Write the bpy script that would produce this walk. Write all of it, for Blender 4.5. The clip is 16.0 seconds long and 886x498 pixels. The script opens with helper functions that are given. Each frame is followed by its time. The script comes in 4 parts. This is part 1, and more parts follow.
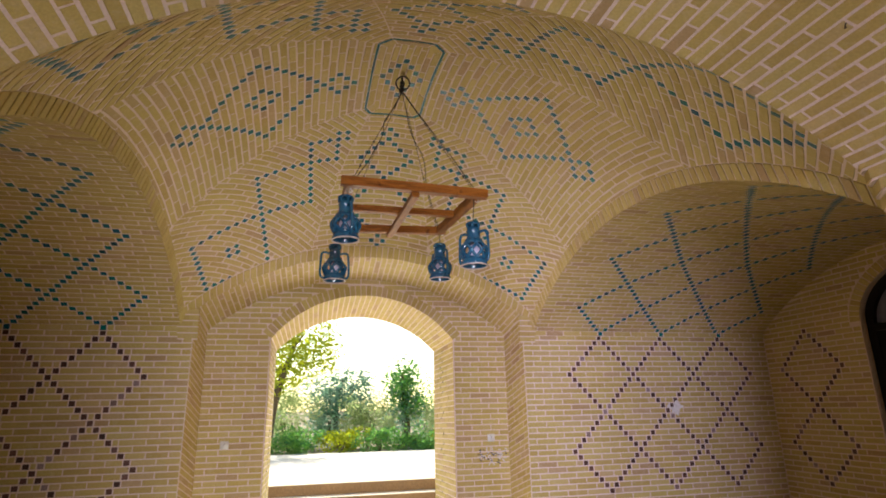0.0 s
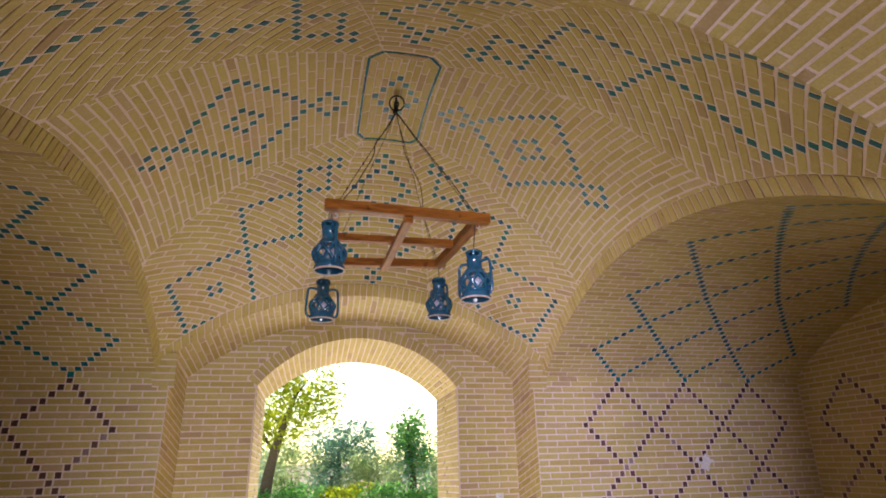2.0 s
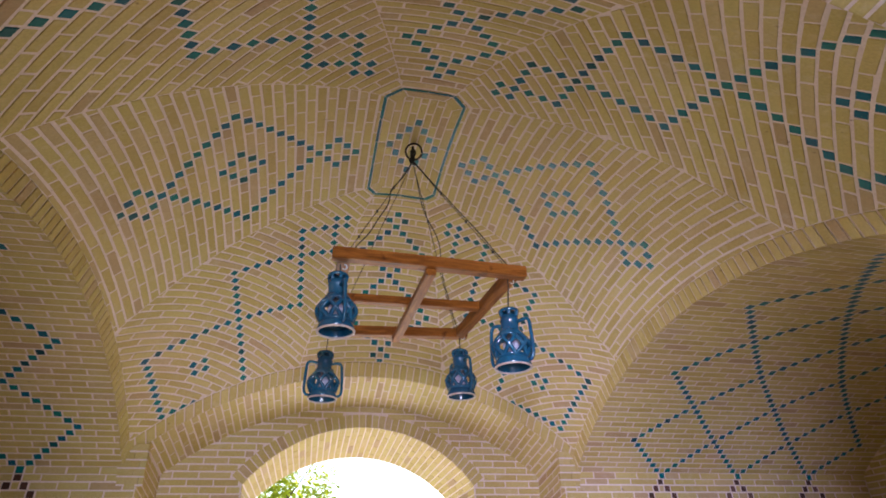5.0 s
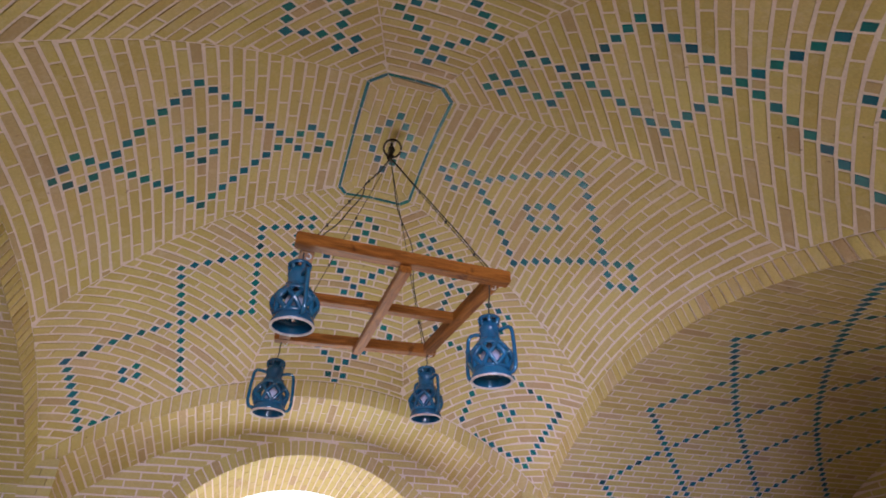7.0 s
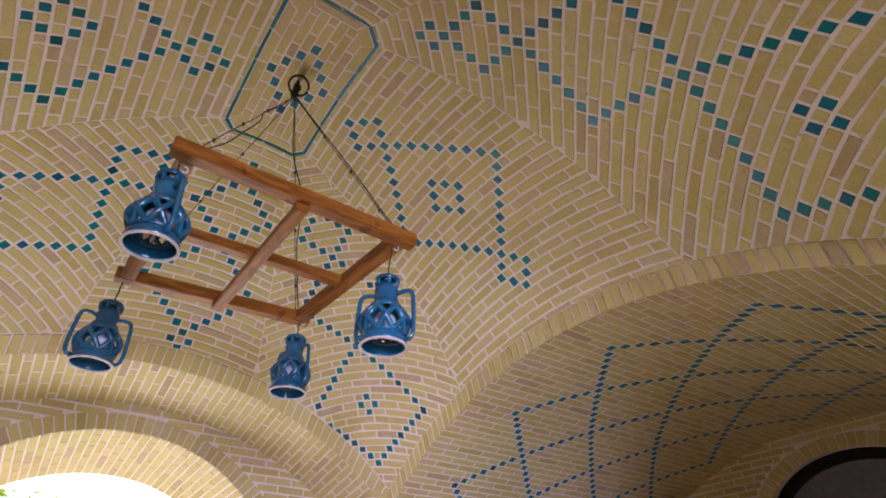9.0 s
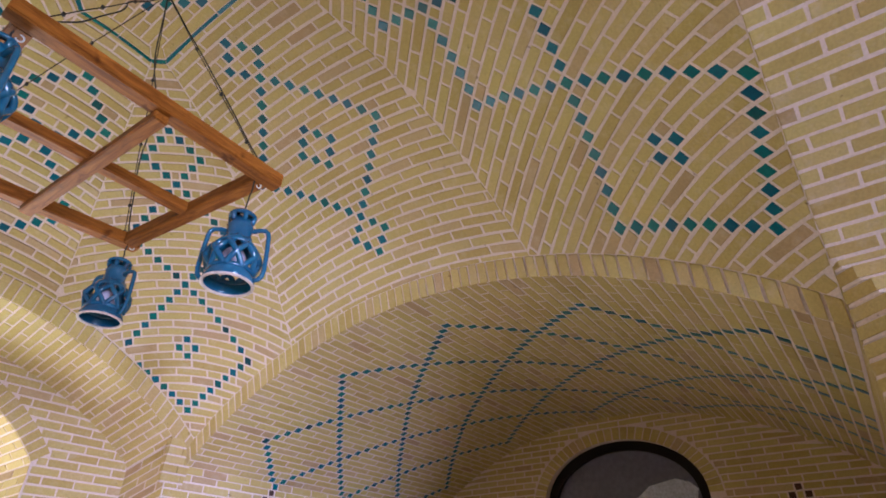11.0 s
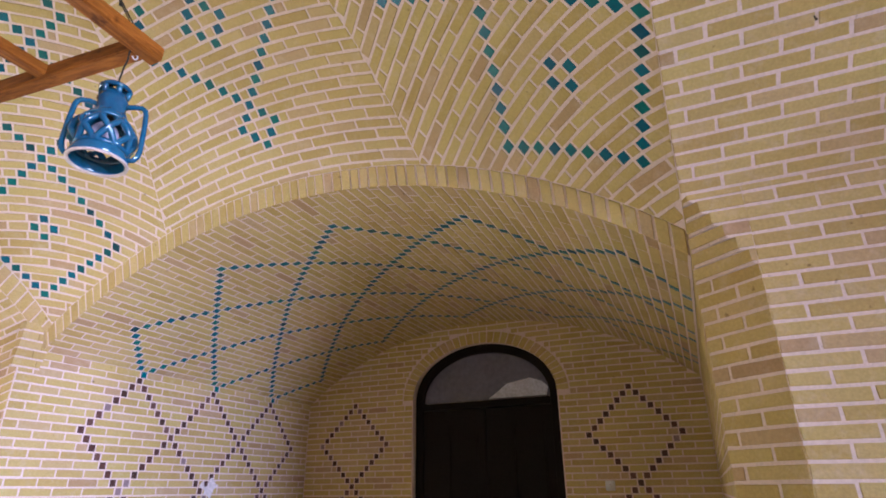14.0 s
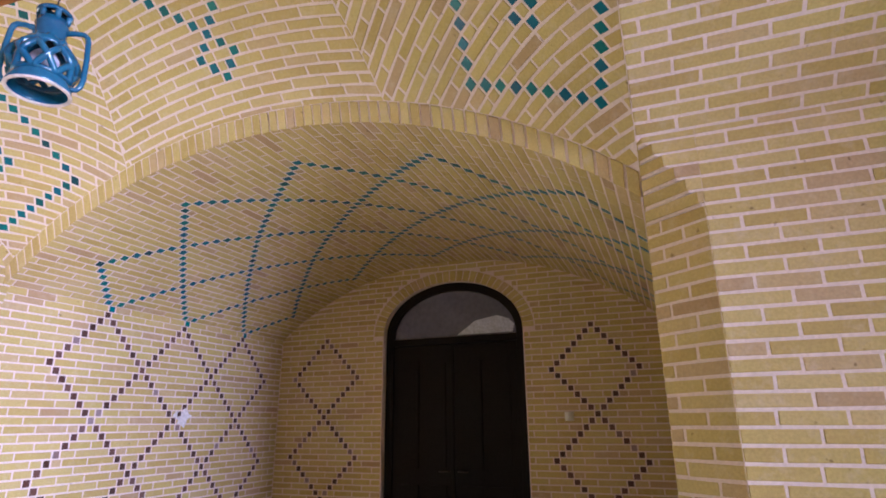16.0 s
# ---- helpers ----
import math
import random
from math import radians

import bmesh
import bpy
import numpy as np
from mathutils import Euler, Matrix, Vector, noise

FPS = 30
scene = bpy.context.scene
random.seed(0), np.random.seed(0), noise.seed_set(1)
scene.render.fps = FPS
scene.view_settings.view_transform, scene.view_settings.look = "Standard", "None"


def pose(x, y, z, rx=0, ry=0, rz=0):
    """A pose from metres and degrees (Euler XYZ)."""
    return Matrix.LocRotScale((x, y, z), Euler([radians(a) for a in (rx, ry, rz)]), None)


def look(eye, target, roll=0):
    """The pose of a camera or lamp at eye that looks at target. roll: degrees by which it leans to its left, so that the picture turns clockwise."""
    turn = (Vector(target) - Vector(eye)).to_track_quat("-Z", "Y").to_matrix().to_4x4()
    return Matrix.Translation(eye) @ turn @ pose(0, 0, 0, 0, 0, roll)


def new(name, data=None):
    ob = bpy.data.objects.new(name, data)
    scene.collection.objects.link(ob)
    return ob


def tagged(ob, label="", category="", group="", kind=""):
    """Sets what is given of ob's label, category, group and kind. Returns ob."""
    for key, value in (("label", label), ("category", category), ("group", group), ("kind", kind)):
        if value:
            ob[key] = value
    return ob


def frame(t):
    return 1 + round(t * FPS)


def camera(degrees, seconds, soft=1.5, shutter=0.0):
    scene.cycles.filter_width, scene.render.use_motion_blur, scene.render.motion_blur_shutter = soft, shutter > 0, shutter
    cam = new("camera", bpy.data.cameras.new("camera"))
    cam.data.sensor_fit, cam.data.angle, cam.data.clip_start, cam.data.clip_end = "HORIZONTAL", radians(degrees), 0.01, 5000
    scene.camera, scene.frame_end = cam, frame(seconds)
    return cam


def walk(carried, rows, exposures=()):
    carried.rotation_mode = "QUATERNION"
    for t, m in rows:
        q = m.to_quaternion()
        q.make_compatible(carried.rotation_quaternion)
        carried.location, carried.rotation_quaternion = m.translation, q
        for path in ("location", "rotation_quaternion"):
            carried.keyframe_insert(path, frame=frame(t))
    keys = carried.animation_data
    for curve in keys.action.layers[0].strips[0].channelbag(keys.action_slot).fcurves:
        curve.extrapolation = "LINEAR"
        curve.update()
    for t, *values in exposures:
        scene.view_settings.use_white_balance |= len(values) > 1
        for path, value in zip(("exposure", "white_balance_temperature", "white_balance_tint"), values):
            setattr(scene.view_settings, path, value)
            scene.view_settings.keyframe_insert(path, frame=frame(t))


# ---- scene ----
cam = camera(76.0, 16.0, soft=1.8)
PATH = [
    (0, (0.386, 0.362, 1.659), (0.853, 2.231, 2.196), -1.1),
    (0.5, (0.423, 0.455, 1.681), (0.887, 2.317, 2.245), -1.0),
    (1, (0.489, 0.589, 1.683), (0.952, 2.441, 2.279), -1.2),
    (1.5, (0.566, 0.703, 1.688), (1.009, 2.541, 2.341), -1.3),
    (2, (0.566, 0.802, 1.691), (0.996, 2.628, 2.386), -1.3),
    (2.5, (0.539, 0.927, 1.71), (0.958, 2.735, 2.455), -1.3),
    (3, (0.512, 1.047, 1.712), (0.921, 2.832, 2.515), -1.3),
    (3.5, (0.502, 1.126, 1.71), (0.909, 2.887, 2.567), -1.4),
    (4, (0.537, 1.211, 1.711), (0.945, 2.947, 2.617), -1.6),
    (6.5, (0.541, 1.718, 1.705), (1.005, 3.324, 2.804), -0.1),
    (7, (0.552, 1.805, 1.681), (1.08, 3.376, 2.8), -0.1),
    (7.5, (0.569, 1.934, 1.666), (1.17, 3.471, 2.797), 0.1),
    (8, (0.577, 2.022, 1.675), (1.265, 3.519, 2.81), 0.1),
    (8.5, (0.569, 2.121, 1.672), (1.372, 3.556, 2.811), 0.3),
    (9, (0.545, 2.23, 1.64), (1.49, 3.564, 2.792), -0.3),
    (9.5, (0.533, 2.266, 1.642), (1.611, 3.501, 2.788), 0.1),
    (10, (0.527, 2.284, 1.625), (1.708, 3.429, 2.762), 0.6),
    (12.5, (0.473, 2.31, 1.583), (2.042, 3.126, 2.515), -0.9),
    (13, (0.458, 2.302, 1.574), (2.071, 3.086, 2.46), -0.7),
    (13.5, (0.449, 2.301, 1.565), (2.103, 3.052, 2.401), -0.6),
    (14, (0.469, 2.281, 1.561), (2.158, 3.01, 2.344), -0.6),
    (14.5, (0.494, 2.241, 1.567), (2.213, 2.957, 2.297), -0.5),
    (15, (0.499, 2.215, 1.555), (2.24, 2.918, 2.245), -0.5),
    (15.5, (0.491, 2.2, 1.551), (2.252, 2.897, 2.191), -0.5),
    (16, (0.484, 2.179, 1.543), (2.266, 2.874, 2.127), -0.5),
]
EXPOSURES = [(0, 0.94, 7500, 5), (4, 1.03, 6500, 7), (8, 1.15, 6000, 8), (12, 1.50, 5850, 8), (16, 1.79, 5900, 8)]
walk(cam, [(t, look(eye, target, roll)) for t, eye, target, roll in PATH], EXPOSURES)
NORTH_W, SOUTH_W, SOUTH_WEST_W = 6.5, 42.0, 36.0

# ---- exposure, world, sun ----
world = bpy.data.worlds.new("sky")
scene.world = world
world.use_nodes = True
wn = world.node_tree.nodes
sky = wn.new("ShaderNodeTexSky")
sky.sky_type = 'NISHITA'
sky.sun_disc = False
sky.sun_elevation, sky.sun_rotation = radians(42), radians(6)
wn["Background"].inputs[1].default_value = 0.15
world.node_tree.links.new(sky.outputs[0], wn["Background"].inputs[0])


def lamp(name, kind, m, energy, color=(1, 1, 1), size=(1, 1), angle=0.5, spread=180):
    data = bpy.data.lights.new(name, kind)
    data.energy, data.color = energy, color
    if kind == 'SUN':
        data.angle = radians(angle)
    else:
        data.shape, data.size, data.size_y, data.spread = 'RECTANGLE', size[0], size[1], radians(spread)
    ob = new(name, data)
    ob.matrix_world = m
    return ob


SUN_AZ, SUN_EL = radians(6), radians(42)
sun_from = Vector((math.sin(SUN_AZ) * math.cos(SUN_EL), math.cos(SUN_AZ) * math.cos(SUN_EL), math.sin(SUN_EL)))
lamp("sun", 'SUN', look(sun_from * 50, (0, 0, 0)), 5.0, (1.0, 0.95, 0.86))
lamp("north_daylight", 'AREA', look((1.065, 7.8, 0.75), (1.25, 4.3, 4.1)), NORTH_W, (0.96, 0.97, 1.0), (1.8, 1.3), spread=90)
lamp("south_daylight", 'AREA', look((0.6, -4.3, 1.45), (1.0, 6.2, 1.5)), SOUTH_W, (0.74, 0.76, 1.0), (3.0, 2.4), spread=70)
# added narrow fill from an unseen side, brightening the recess's north wall
lamp("south_west_fill", 'AREA', look((-2.6, -6.6, 1.5), (3.5, 6.35, 1.5)), SOUTH_WEST_W, (0.68, 0.68, 1.0), (1.9, 2.4), spread=34)

# ---- materials ----
def material(name):
    m = bpy.data.materials.new(name)
    m.use_nodes = True
    t = m.node_tree
    return m, t, t.nodes["Principled BSDF"]


def node(t, kind, **sets):
    n = t.nodes.new(kind)
    for k, v in sets.items():
        n.inputs[k.replace("_", " ")].default_value = v
    return n


def ramp(t, source, stops):
    r = t.nodes.new("ShaderNodeValToRGB")
    e = r.color_ramp.elements
    while len(e) < len(stops):
        e.new(0.5)
    for el, (pos, col) in zip(e, stops):
        el.position, el.color = pos, (*col, 1)
    t.links.new(source, r.inputs[0])
    return r


def noise_of(t, scale, detail=4.0, rough=0.6):
    n = node(t, "ShaderNodeTexNoise", Scale=scale, Detail=detail, Roughness=rough)
    g = t.nodes.new("ShaderNodeNewGeometry")
    t.links.new(g.outputs["Position"], n.inputs["Vector"])
    return n


def mix(t, kind, a, b, fac):
    n = t.nodes.new("ShaderNodeMix")
    n.data_type, n.blend_type = 'RGBA', kind
    for value, slot in ((fac, 0), (a, 6), (b, 7)):
        if isinstance(value, (int, float)):
            n.inputs[slot].default_value = value
        elif isinstance(value, tuple):
            n.inputs[slot].default_value = (*value, 1)
        else:
            t.links.new(value, n.inputs[slot])
    return n.outputs[2]


def bump(t, bsdf, height, strength, distance):
    b = node(t, "ShaderNodeBump", Strength=strength, Distance=distance)
    t.links.new(height, b.inputs["Height"])
    t.links.new(b.outputs[0], bsdf.inputs["Normal"])


def piece_random(t):
    g, o = t.nodes.new("ShaderNodeNewGeometry"), t.nodes.new("ShaderNodeObjectInfo")
    add, fr = t.nodes.new("ShaderNodeMath"), t.nodes.new("ShaderNodeMath")
    add.operation, fr.operation = 'ADD', 'FRACT'
    t.links.new(g.outputs["Random Per Island"], add.inputs[0])
    t.links.new(o.outputs["Random"], add.inputs[1])
    t.links.new(add.outputs[0], fr.inputs[0])
    return fr.outputs[0]


def brick_material(name, stops, rough=0.75, stain=0.35, tint=0.6):
    m, t, b = material(name)
    tone = ramp(t, piece_random(t), stops)
    fine, wide = noise_of(t, 90, 5), noise_of(t, 1.7, 3)
    fr = ramp(t, fine.outputs[0], [(0.3, (0.78, 0.76, 0.72)), (0.7, (1.08, 1.07, 1.05))])
    wr = ramp(t, wide.outputs[0], [(0.35, (0.8, 0.78, 0.74)), (0.65, (1.0, 1.0, 1.0))])
    c = mix(t, 'MULTIPLY', tone.outputs[0], fr.outputs[0], 0.7)
    c = mix(t, 'MULTIPLY', c, wr.outputs[0], stain)
    hue = ramp(t, noise_of(t, 0.9, 2).outputs[0], [(0.42, (1.0, 1.0, 1.0)), (0.62, (0.93, 1.0, 0.78))])
    c = mix(t, 'MULTIPLY', c, hue.outputs[0], tint)
    haze = ramp(t, noise_of(t, 14, 6, 0.7).outputs[0], [(0.52, (0.0, 0.0, 0.0)), (0.8, (0.36, 0.36, 0.36))])
    c = mix(t, 'MIX', c, (0.72, 0.60, 0.50), haze.outputs[0])
    pits = ramp(t, noise_of(t, 26, 3, 0.5).outputs[0], [(0.71, (1.0, 1.0, 1.0)), (0.76, (0.35, 0.28, 0.22))])
    c = mix(t, 'MULTIPLY', c, pits.outputs[0], 0.7)
    t.links.new(c, b.inputs["Base Color"])
    b.inputs["Roughness"].default_value = rough
    bump(t, b, fine.outputs[0], 0.35, 0.004)
    return m


BRICK = brick_material("ochre_brick", [(0.0, (0.51, 0.365, 0.13)), (0.35, (0.565, 0.42, 0.155)), (0.7, (0.605, 0.465, 0.19)), (0.86, (0.585, 0.43, 0.20)), (0.93, (0.55, 0.385, 0.22)), (1.0, (0.46, 0.30, 0.16))])
MORTAR = brick_material("pale_mortar", [(0.0, (0.77, 0.63, 0.60)), (1.0, (0.81, 0.67, 0.64))], 0.9, 0.3, 0.0)


def glaze_material(name, stops, rough=0.3, gloss=0.35):
    m, t, b = material(name)
    tone = ramp(t, piece_random(t), stops)
    n = noise_of(t, 45, 4)
    fr = ramp(t, n.outputs[0], [(0.3, (0.7, 0.75, 0.8)), (0.7, (1.15, 1.1, 1.05))])
    t.links.new(mix(t, 'MULTIPLY', tone.outputs[0], fr.outputs[0], 0.8), b.inputs["Base Color"])
    b.inputs["Roughness"].default_value = rough
    b.inputs["Specular IOR Level"].default_value = gloss
    bump(t, b, n.outputs[0], 0.15, 0.003)
    return m


TEAL = glaze_material("teal_glaze", [(0.0, (0.001, 0.075, 0.135)), (0.3, (0.002, 0.125, 0.185)), (0.6, (0.002, 0.13, 0.145)), (0.85, (0.004, 0.155, 0.145)), (1.0, (0.004, 0.05, 0.07))], 0.28, 0.14)
BROWN = glaze_material("brown_glaze", [(0.0, (0.055, 0.022, 0.016)), (0.6, (0.09, 0.036, 0.026)), (0.84, (0.15, 0.07, 0.055)), (0.95, (0.30, 0.21, 0.21))], 0.3)
LANTERN = glaze_material("blue_glaze", [(0.0, (0.010, 0.085, 0.175)), (1.0, (0.018, 0.135, 0.25))], 0.1, 0.8)


def plain(name, color, rough=0.6, metal=0.0, grain=40, amount=0.25, relief=0.1):
    m, t, b = material(name)
    n, w = noise_of(t, grain, 5), noise_of(t, grain / 14, 3)
    lo = tuple(c * (1 - amount) for c in color)
    hi = tuple(min(1, c * (1 + amount)) for c in color)
    r = ramp(t, n.outputs[0], [(0.3, lo), (0.7, hi)])
    wr = ramp(t, w.outputs[0], [(0.35, (0.8, 0.8, 0.8)), (0.65, (1, 1, 1))])
    t.links.new(mix(t, 'MULTIPLY', r.outputs[0], wr.outputs[0], 0.6), b.inputs["Base Color"])
    b.inputs["Roughness"].default_value, b.inputs["Metallic"].default_value = rough, metal
    bump(t, b, n.outputs[0], relief, 0.004)
    return m


def wood_material(name, dark, light, rough=0.5, gloss=0.4):
    m, t, b = material(name)
    co = t.nodes.new("ShaderNodeTexCoord")
    mp = node(t, "ShaderNodeMapping", Scale=(3, 26, 26))
    t.links.new(co.outputs["Object"], mp.inputs[0])
    n = node(t, "ShaderNodeTexNoise", Scale=2.0, Detail=6.0, Roughness=0.65, Distortion=0.6)
    t.links.new(mp.outputs[0], n.inputs["Vector"])
    spots = noise_of(t, 14, 2)
    r = ramp(t, n.outputs[0], [(0.3, dark), (0.7, light)])
    k = ramp(t, spots.outputs[0], [(0.62, (1, 1, 1)), (0.72, (0.35, 0.25, 0.2))])
    t.links.new(mix(t, 'MULTIPLY', r.outputs[0], k.outputs[0], 0.8), b.inputs["Base Color"])
    b.inputs["Roughness"].default_value = rough
    b.inputs["Specular IOR Level"].default_value = gloss
    bump(t, b, n.outputs[0], 0.2, 0.003)
    return m


WOOD = wood_material("varnished_pine", (0.13, 0.034, 0.004), (0.42, 0.145, 0.022), 0.45, 0.15)
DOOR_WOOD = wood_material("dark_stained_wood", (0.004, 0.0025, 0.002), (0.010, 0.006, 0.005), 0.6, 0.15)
# opaque blue-grey stands in for the light seen in and through the fanlight
GLASS_VIEW = plain("glass_with_painted_view", (0.14, 0.135, 0.19), 0.25, 0, 20, 0.15, 0.02)
PAPER = plain("white_paper", (0.55, 0.57, 0.68), 0.8)
PLASTIC = plain("white_plastic", (0.82, 0.82, 0.82), 0.35, 0, 60, 0.04, 0.02)
DARK_PLASTIC = plain("grey_plastic", (0.12, 0.12, 0.13), 0.4)
IRON = plain("rusty_iron", (0.05, 0.035, 0.03), 0.55, 0.6, 120, 0.4, 0.3)
CABLE = plain("black_cable", (0.02, 0.016, 0.014), 0.5)
RIM_CLAY = plain("unglazed_rim", (0.62, 0.52, 0.50), 0.6)
FLOOR = plain("stone_floor", (0.58, 0.51, 0.41), 0.6, 0, 25, 0.2, 0.1)
PAVING = plain("pale_paving", (0.62, 0.58, 0.52), 0.8, 0, 12, 0.12, 0.15)
KERB = plain("brown_brick_kerb", (0.22, 0.14, 0.08), 0.8, 0, 30, 0.25, 0.2)
EARTH = plain("garden_earth", (0.16, 0.13, 0.07), 0.95, 0, 6, 0.3, 0.3)
PLASTER = plain("roof_plaster", (0.45, 0.40, 0.32), 0.9, 0, 10, 0.15, 0.2)
BULB = plain("milky_bulb", (0.60, 0.58, 0.74), 0.2)
BARK = plain("bark", (0.13, 0.09, 0.055), 0.9, 0, 30, 0.4, 0.6)


def leaf_material(name, a, b_, c):
    m, t, b = material(name)
    r = ramp(t, piece_random(t), [(0.0, a), (0.5, b_), (1.0, c)])
    t.links.new(r.outputs[0], b.inputs["Base Color"])
    b.inputs["Roughness"].default_value = 0.55
    b.inputs["Transmission Weight"].default_value = 0.0
    tr = t.nodes.new("ShaderNodeBsdfTranslucent")
    t.links.new(r.outputs[0], tr.inputs[0])
    ms = t.nodes.new("ShaderNodeMixShader")
    ms.inputs[0].default_value = 0.7
    out = t.nodes["Material Output"]
    t.links.new(b.outputs[0], ms.inputs[1])
    t.links.new(tr.outputs[0], ms.inputs[2])
    t.links.new(ms.outputs[0], out.inputs[0])
    return m


LEAF_YELLOW = leaf_material("yellow_green_leaves", (0.36, 0.42, 0.02), (0.52, 0.56, 0.04), (0.24, 0.34, 0.02))
LEAF_GREEN = leaf_material("fresh_green_leaves", (0.13, 0.36, 0.07), (0.26, 0.52, 0.13), (0.06, 0.24, 0.10))
LEAF_PALE = leaf_material("pale_lime_leaves", (0.46, 0.56, 0.26), (0.62, 0.68, 0.40), (0.30, 0.46, 0.18))
LEAF_BLUE = leaf_material("blue_green_leaves", (0.20, 0.40, 0.28), (0.34, 0.52, 0.42), (0.12, 0.28, 0.20))



# ---- geometry helpers ----
wear = random.Random(31)


class Bag:
    """Gathers the faces of one mesh."""

    def __init__(self):
        self.v, self.f, self.m = [], [], []

    def face(self, pts, mat=0):
        n = len(self.v)
        self.v.extend(tuple(p) for p in pts)
        self.f.append(tuple(range(n, n + len(pts))))
        self.m.append(mat)

    def piece(self, poly, surf, h, mat=0, edge=0.0035, sink=-0.004):
        """A bevelled prism on a surface: poly in the surface's own metres, counter-clockwise as seen from the room."""
        poly = [(u + wear.uniform(-0.0016, 0.0016), v + wear.uniform(-0.0016, 0.0016)) for u, v in poly]
        k, n = len(poly), len(self.v)
        cu, cv = sum(p[0] for p in poly) / k, sum(p[1] for p in poly) / k
        hu = max(0.004, (max(p[0] for p in poly) - min(p[0] for p in poly)) / 2)
        hv = max(0.004, (max(p[1] for p in poly) - min(p[1] for p in poly)) / 2)
        su, sv = max(0.3, 1 - edge / hu), max(0.3, 1 - edge / hv)
        self.v.extend(tuple(surf(u, v, sink)) for u, v in poly)
        self.v.extend(tuple(surf(u, v, h - 0.002)) for u, v in poly)
        self.v.extend(tuple(surf(cu + (u - cu) * su, cv + (v - cv) * sv, h)) for u, v in poly)
        for i in range(k):
            j = (i + 1) % k
            self.f.append((n + i, n + j, n + k + j, n + k + i))
            self.f.append((n + k + i, n + k + j, n + 2 * k + j, n + 2 * k + i))
        self.f.append(tuple(range(n + 2 * k, n + 3 * k)))
        self.m.extend([mat] * (2 * k + 1))

    def box(self, lo, hi, mat=0):
        (a, b, c), (d, e, f) = lo, hi
        p = [(a, b, c), (d, b, c), (d, e, c), (a, e, c), (a, b, f), (d, b, f), (d, e, f), (a, e, f)]
        n = len(self.v)
        self.v.extend(p)
        for q in ((0, 3, 2, 1), (4, 5, 6, 7), (0, 1, 5, 4), (1, 2, 6, 5), (2, 3, 7, 6), (3, 0, 4, 7)):
            self.f.append(tuple(n + i for i in q))
            self.m.append(mat)

    def mesh(self, name, mats, smooth=False):
        me = bpy.data.meshes.new(name)
        me.from_pydata(self.v, [], self.f)
        for m in mats:
            me.materials.append(m)
        me.polygons.foreach_set("material_index", self.m)
        if smooth:
            me.polygons.foreach_set("use_smooth", [True] * len(self.f))
        me.update()
        return me

    def object(self, name, mats, parent=None, label="", smooth=False):
        ob = new(name, self.mesh(name, mats, smooth))
        if parent:
            ob.parent = parent
        if label:
            tagged(ob, label)
        return ob


def grid_surface(bag, surf, us, vs, mat=0, h=0.0):
    n, w = len(bag.v), len(vs)
    bag.v.extend(tuple(surf(u, v, h)) for u in us for v in vs)
    for i in range(len(us) - 1):
        for j in range(w - 1):
            a = n + i * w + j
            bag.f.append((a, a + w, a + w + 1, a + 1))
            bag.m.append(mat)


def part(name, bm, mat, parent, label="", smooth=True):
    me = bpy.data.meshes.new(name)
    bm.to_mesh(me)
    bm.free()
    me.materials.append(mat)
    if smooth:
        me.polygons.foreach_set("use_smooth", [True] * len(me.polygons))
    ob = new(name, me)
    ob.parent = parent
    if label:
        tagged(ob, label)
    return ob


def frange(a, b, n):
    return [a + (b - a) * i / n for i in range(n + 1)]


def clip(poly, a, b, c):
    """The part of a polygon in which a*u + b*v <= c."""
    out = []
    for i, p in enumerate(poly):
        q = poly[(i + 1) % len(poly)]
        dp, dq = a * p[0] + b * p[1] - c, a * q[0] + b * q[1] - c
        if dp <= 0:
            out.append(p)
        if dp * dq < 0:
            s = dp / (dp - dq)
            out.append((p[0] + s * (q[0] - p[0]), p[1] + s * (q[1] - p[1])))
    return out


def area(poly):
    return abs(sum(p[0] * q[1] - q[0] * p[1] for p, q in zip(poly, poly[1:] + poly[:1]))) / 2


BRICK_L, JOINT = 0.2035, 0.0118
rng = random.Random(4)


def course(u0, u1, tiles, offset, width=0.05):
    """Splits a course into bricks and tiles: rows of (from, to, is_tile)."""
    out, tiles = [], sorted(x for x in tiles if u0 + width / 2 <= x <= u1 - width / 2)
    edges = [u0 - JOINT]
    for x in tiles:
        out.append((x - width / 2, x + width / 2, True))
    gaps, start = [], u0
    for x in tiles:
        gaps.append((start, x - width / 2 - JOINT))
        start = x + width / 2 + JOINT
    gaps.append((start, u1))
    pitch = BRICK_L + JOINT
    for a, b in gaps:
        if b - a < 0.012:
            continue
        cuts = []
        k = math.floor((a - offset) / pitch) + 1
        while offset + k * pitch < b:
            x = offset + k * pitch + rng.uniform(-0.012, 0.012)
            if x - a > 0.045 and b - x > 0.045:
                cuts.append(x)
            k += 1
        s = a
        for x in cuts:
            out.append((s, x - JOINT, False))
            s = x
        out.append((s, b, False))
    return out


# ---- the plan ----
CX, CY, MY = 1.065, 4.275, 4.32
XE, YN = 1.84, 2.075
N_Y, S_Y, E_X, W_X = 6.35, 2.20, 2.905, -0.775
BACK_E, BACK_W = 6.0, -3.87
R_N, TOP_N, R_E, TOP_E = 2.72, 3.25, 3.29, 3.255
R_S, TOP_S = 2.72, 3.246
BULGE = 0.24
PITCH, STEP, TIP_Z = 0.0586, 0.0571, 2.425
PROUD = 0.0025


def z_north(d):
    return TOP_N - (R_N - math.sqrt(R_N * R_N - d * d))


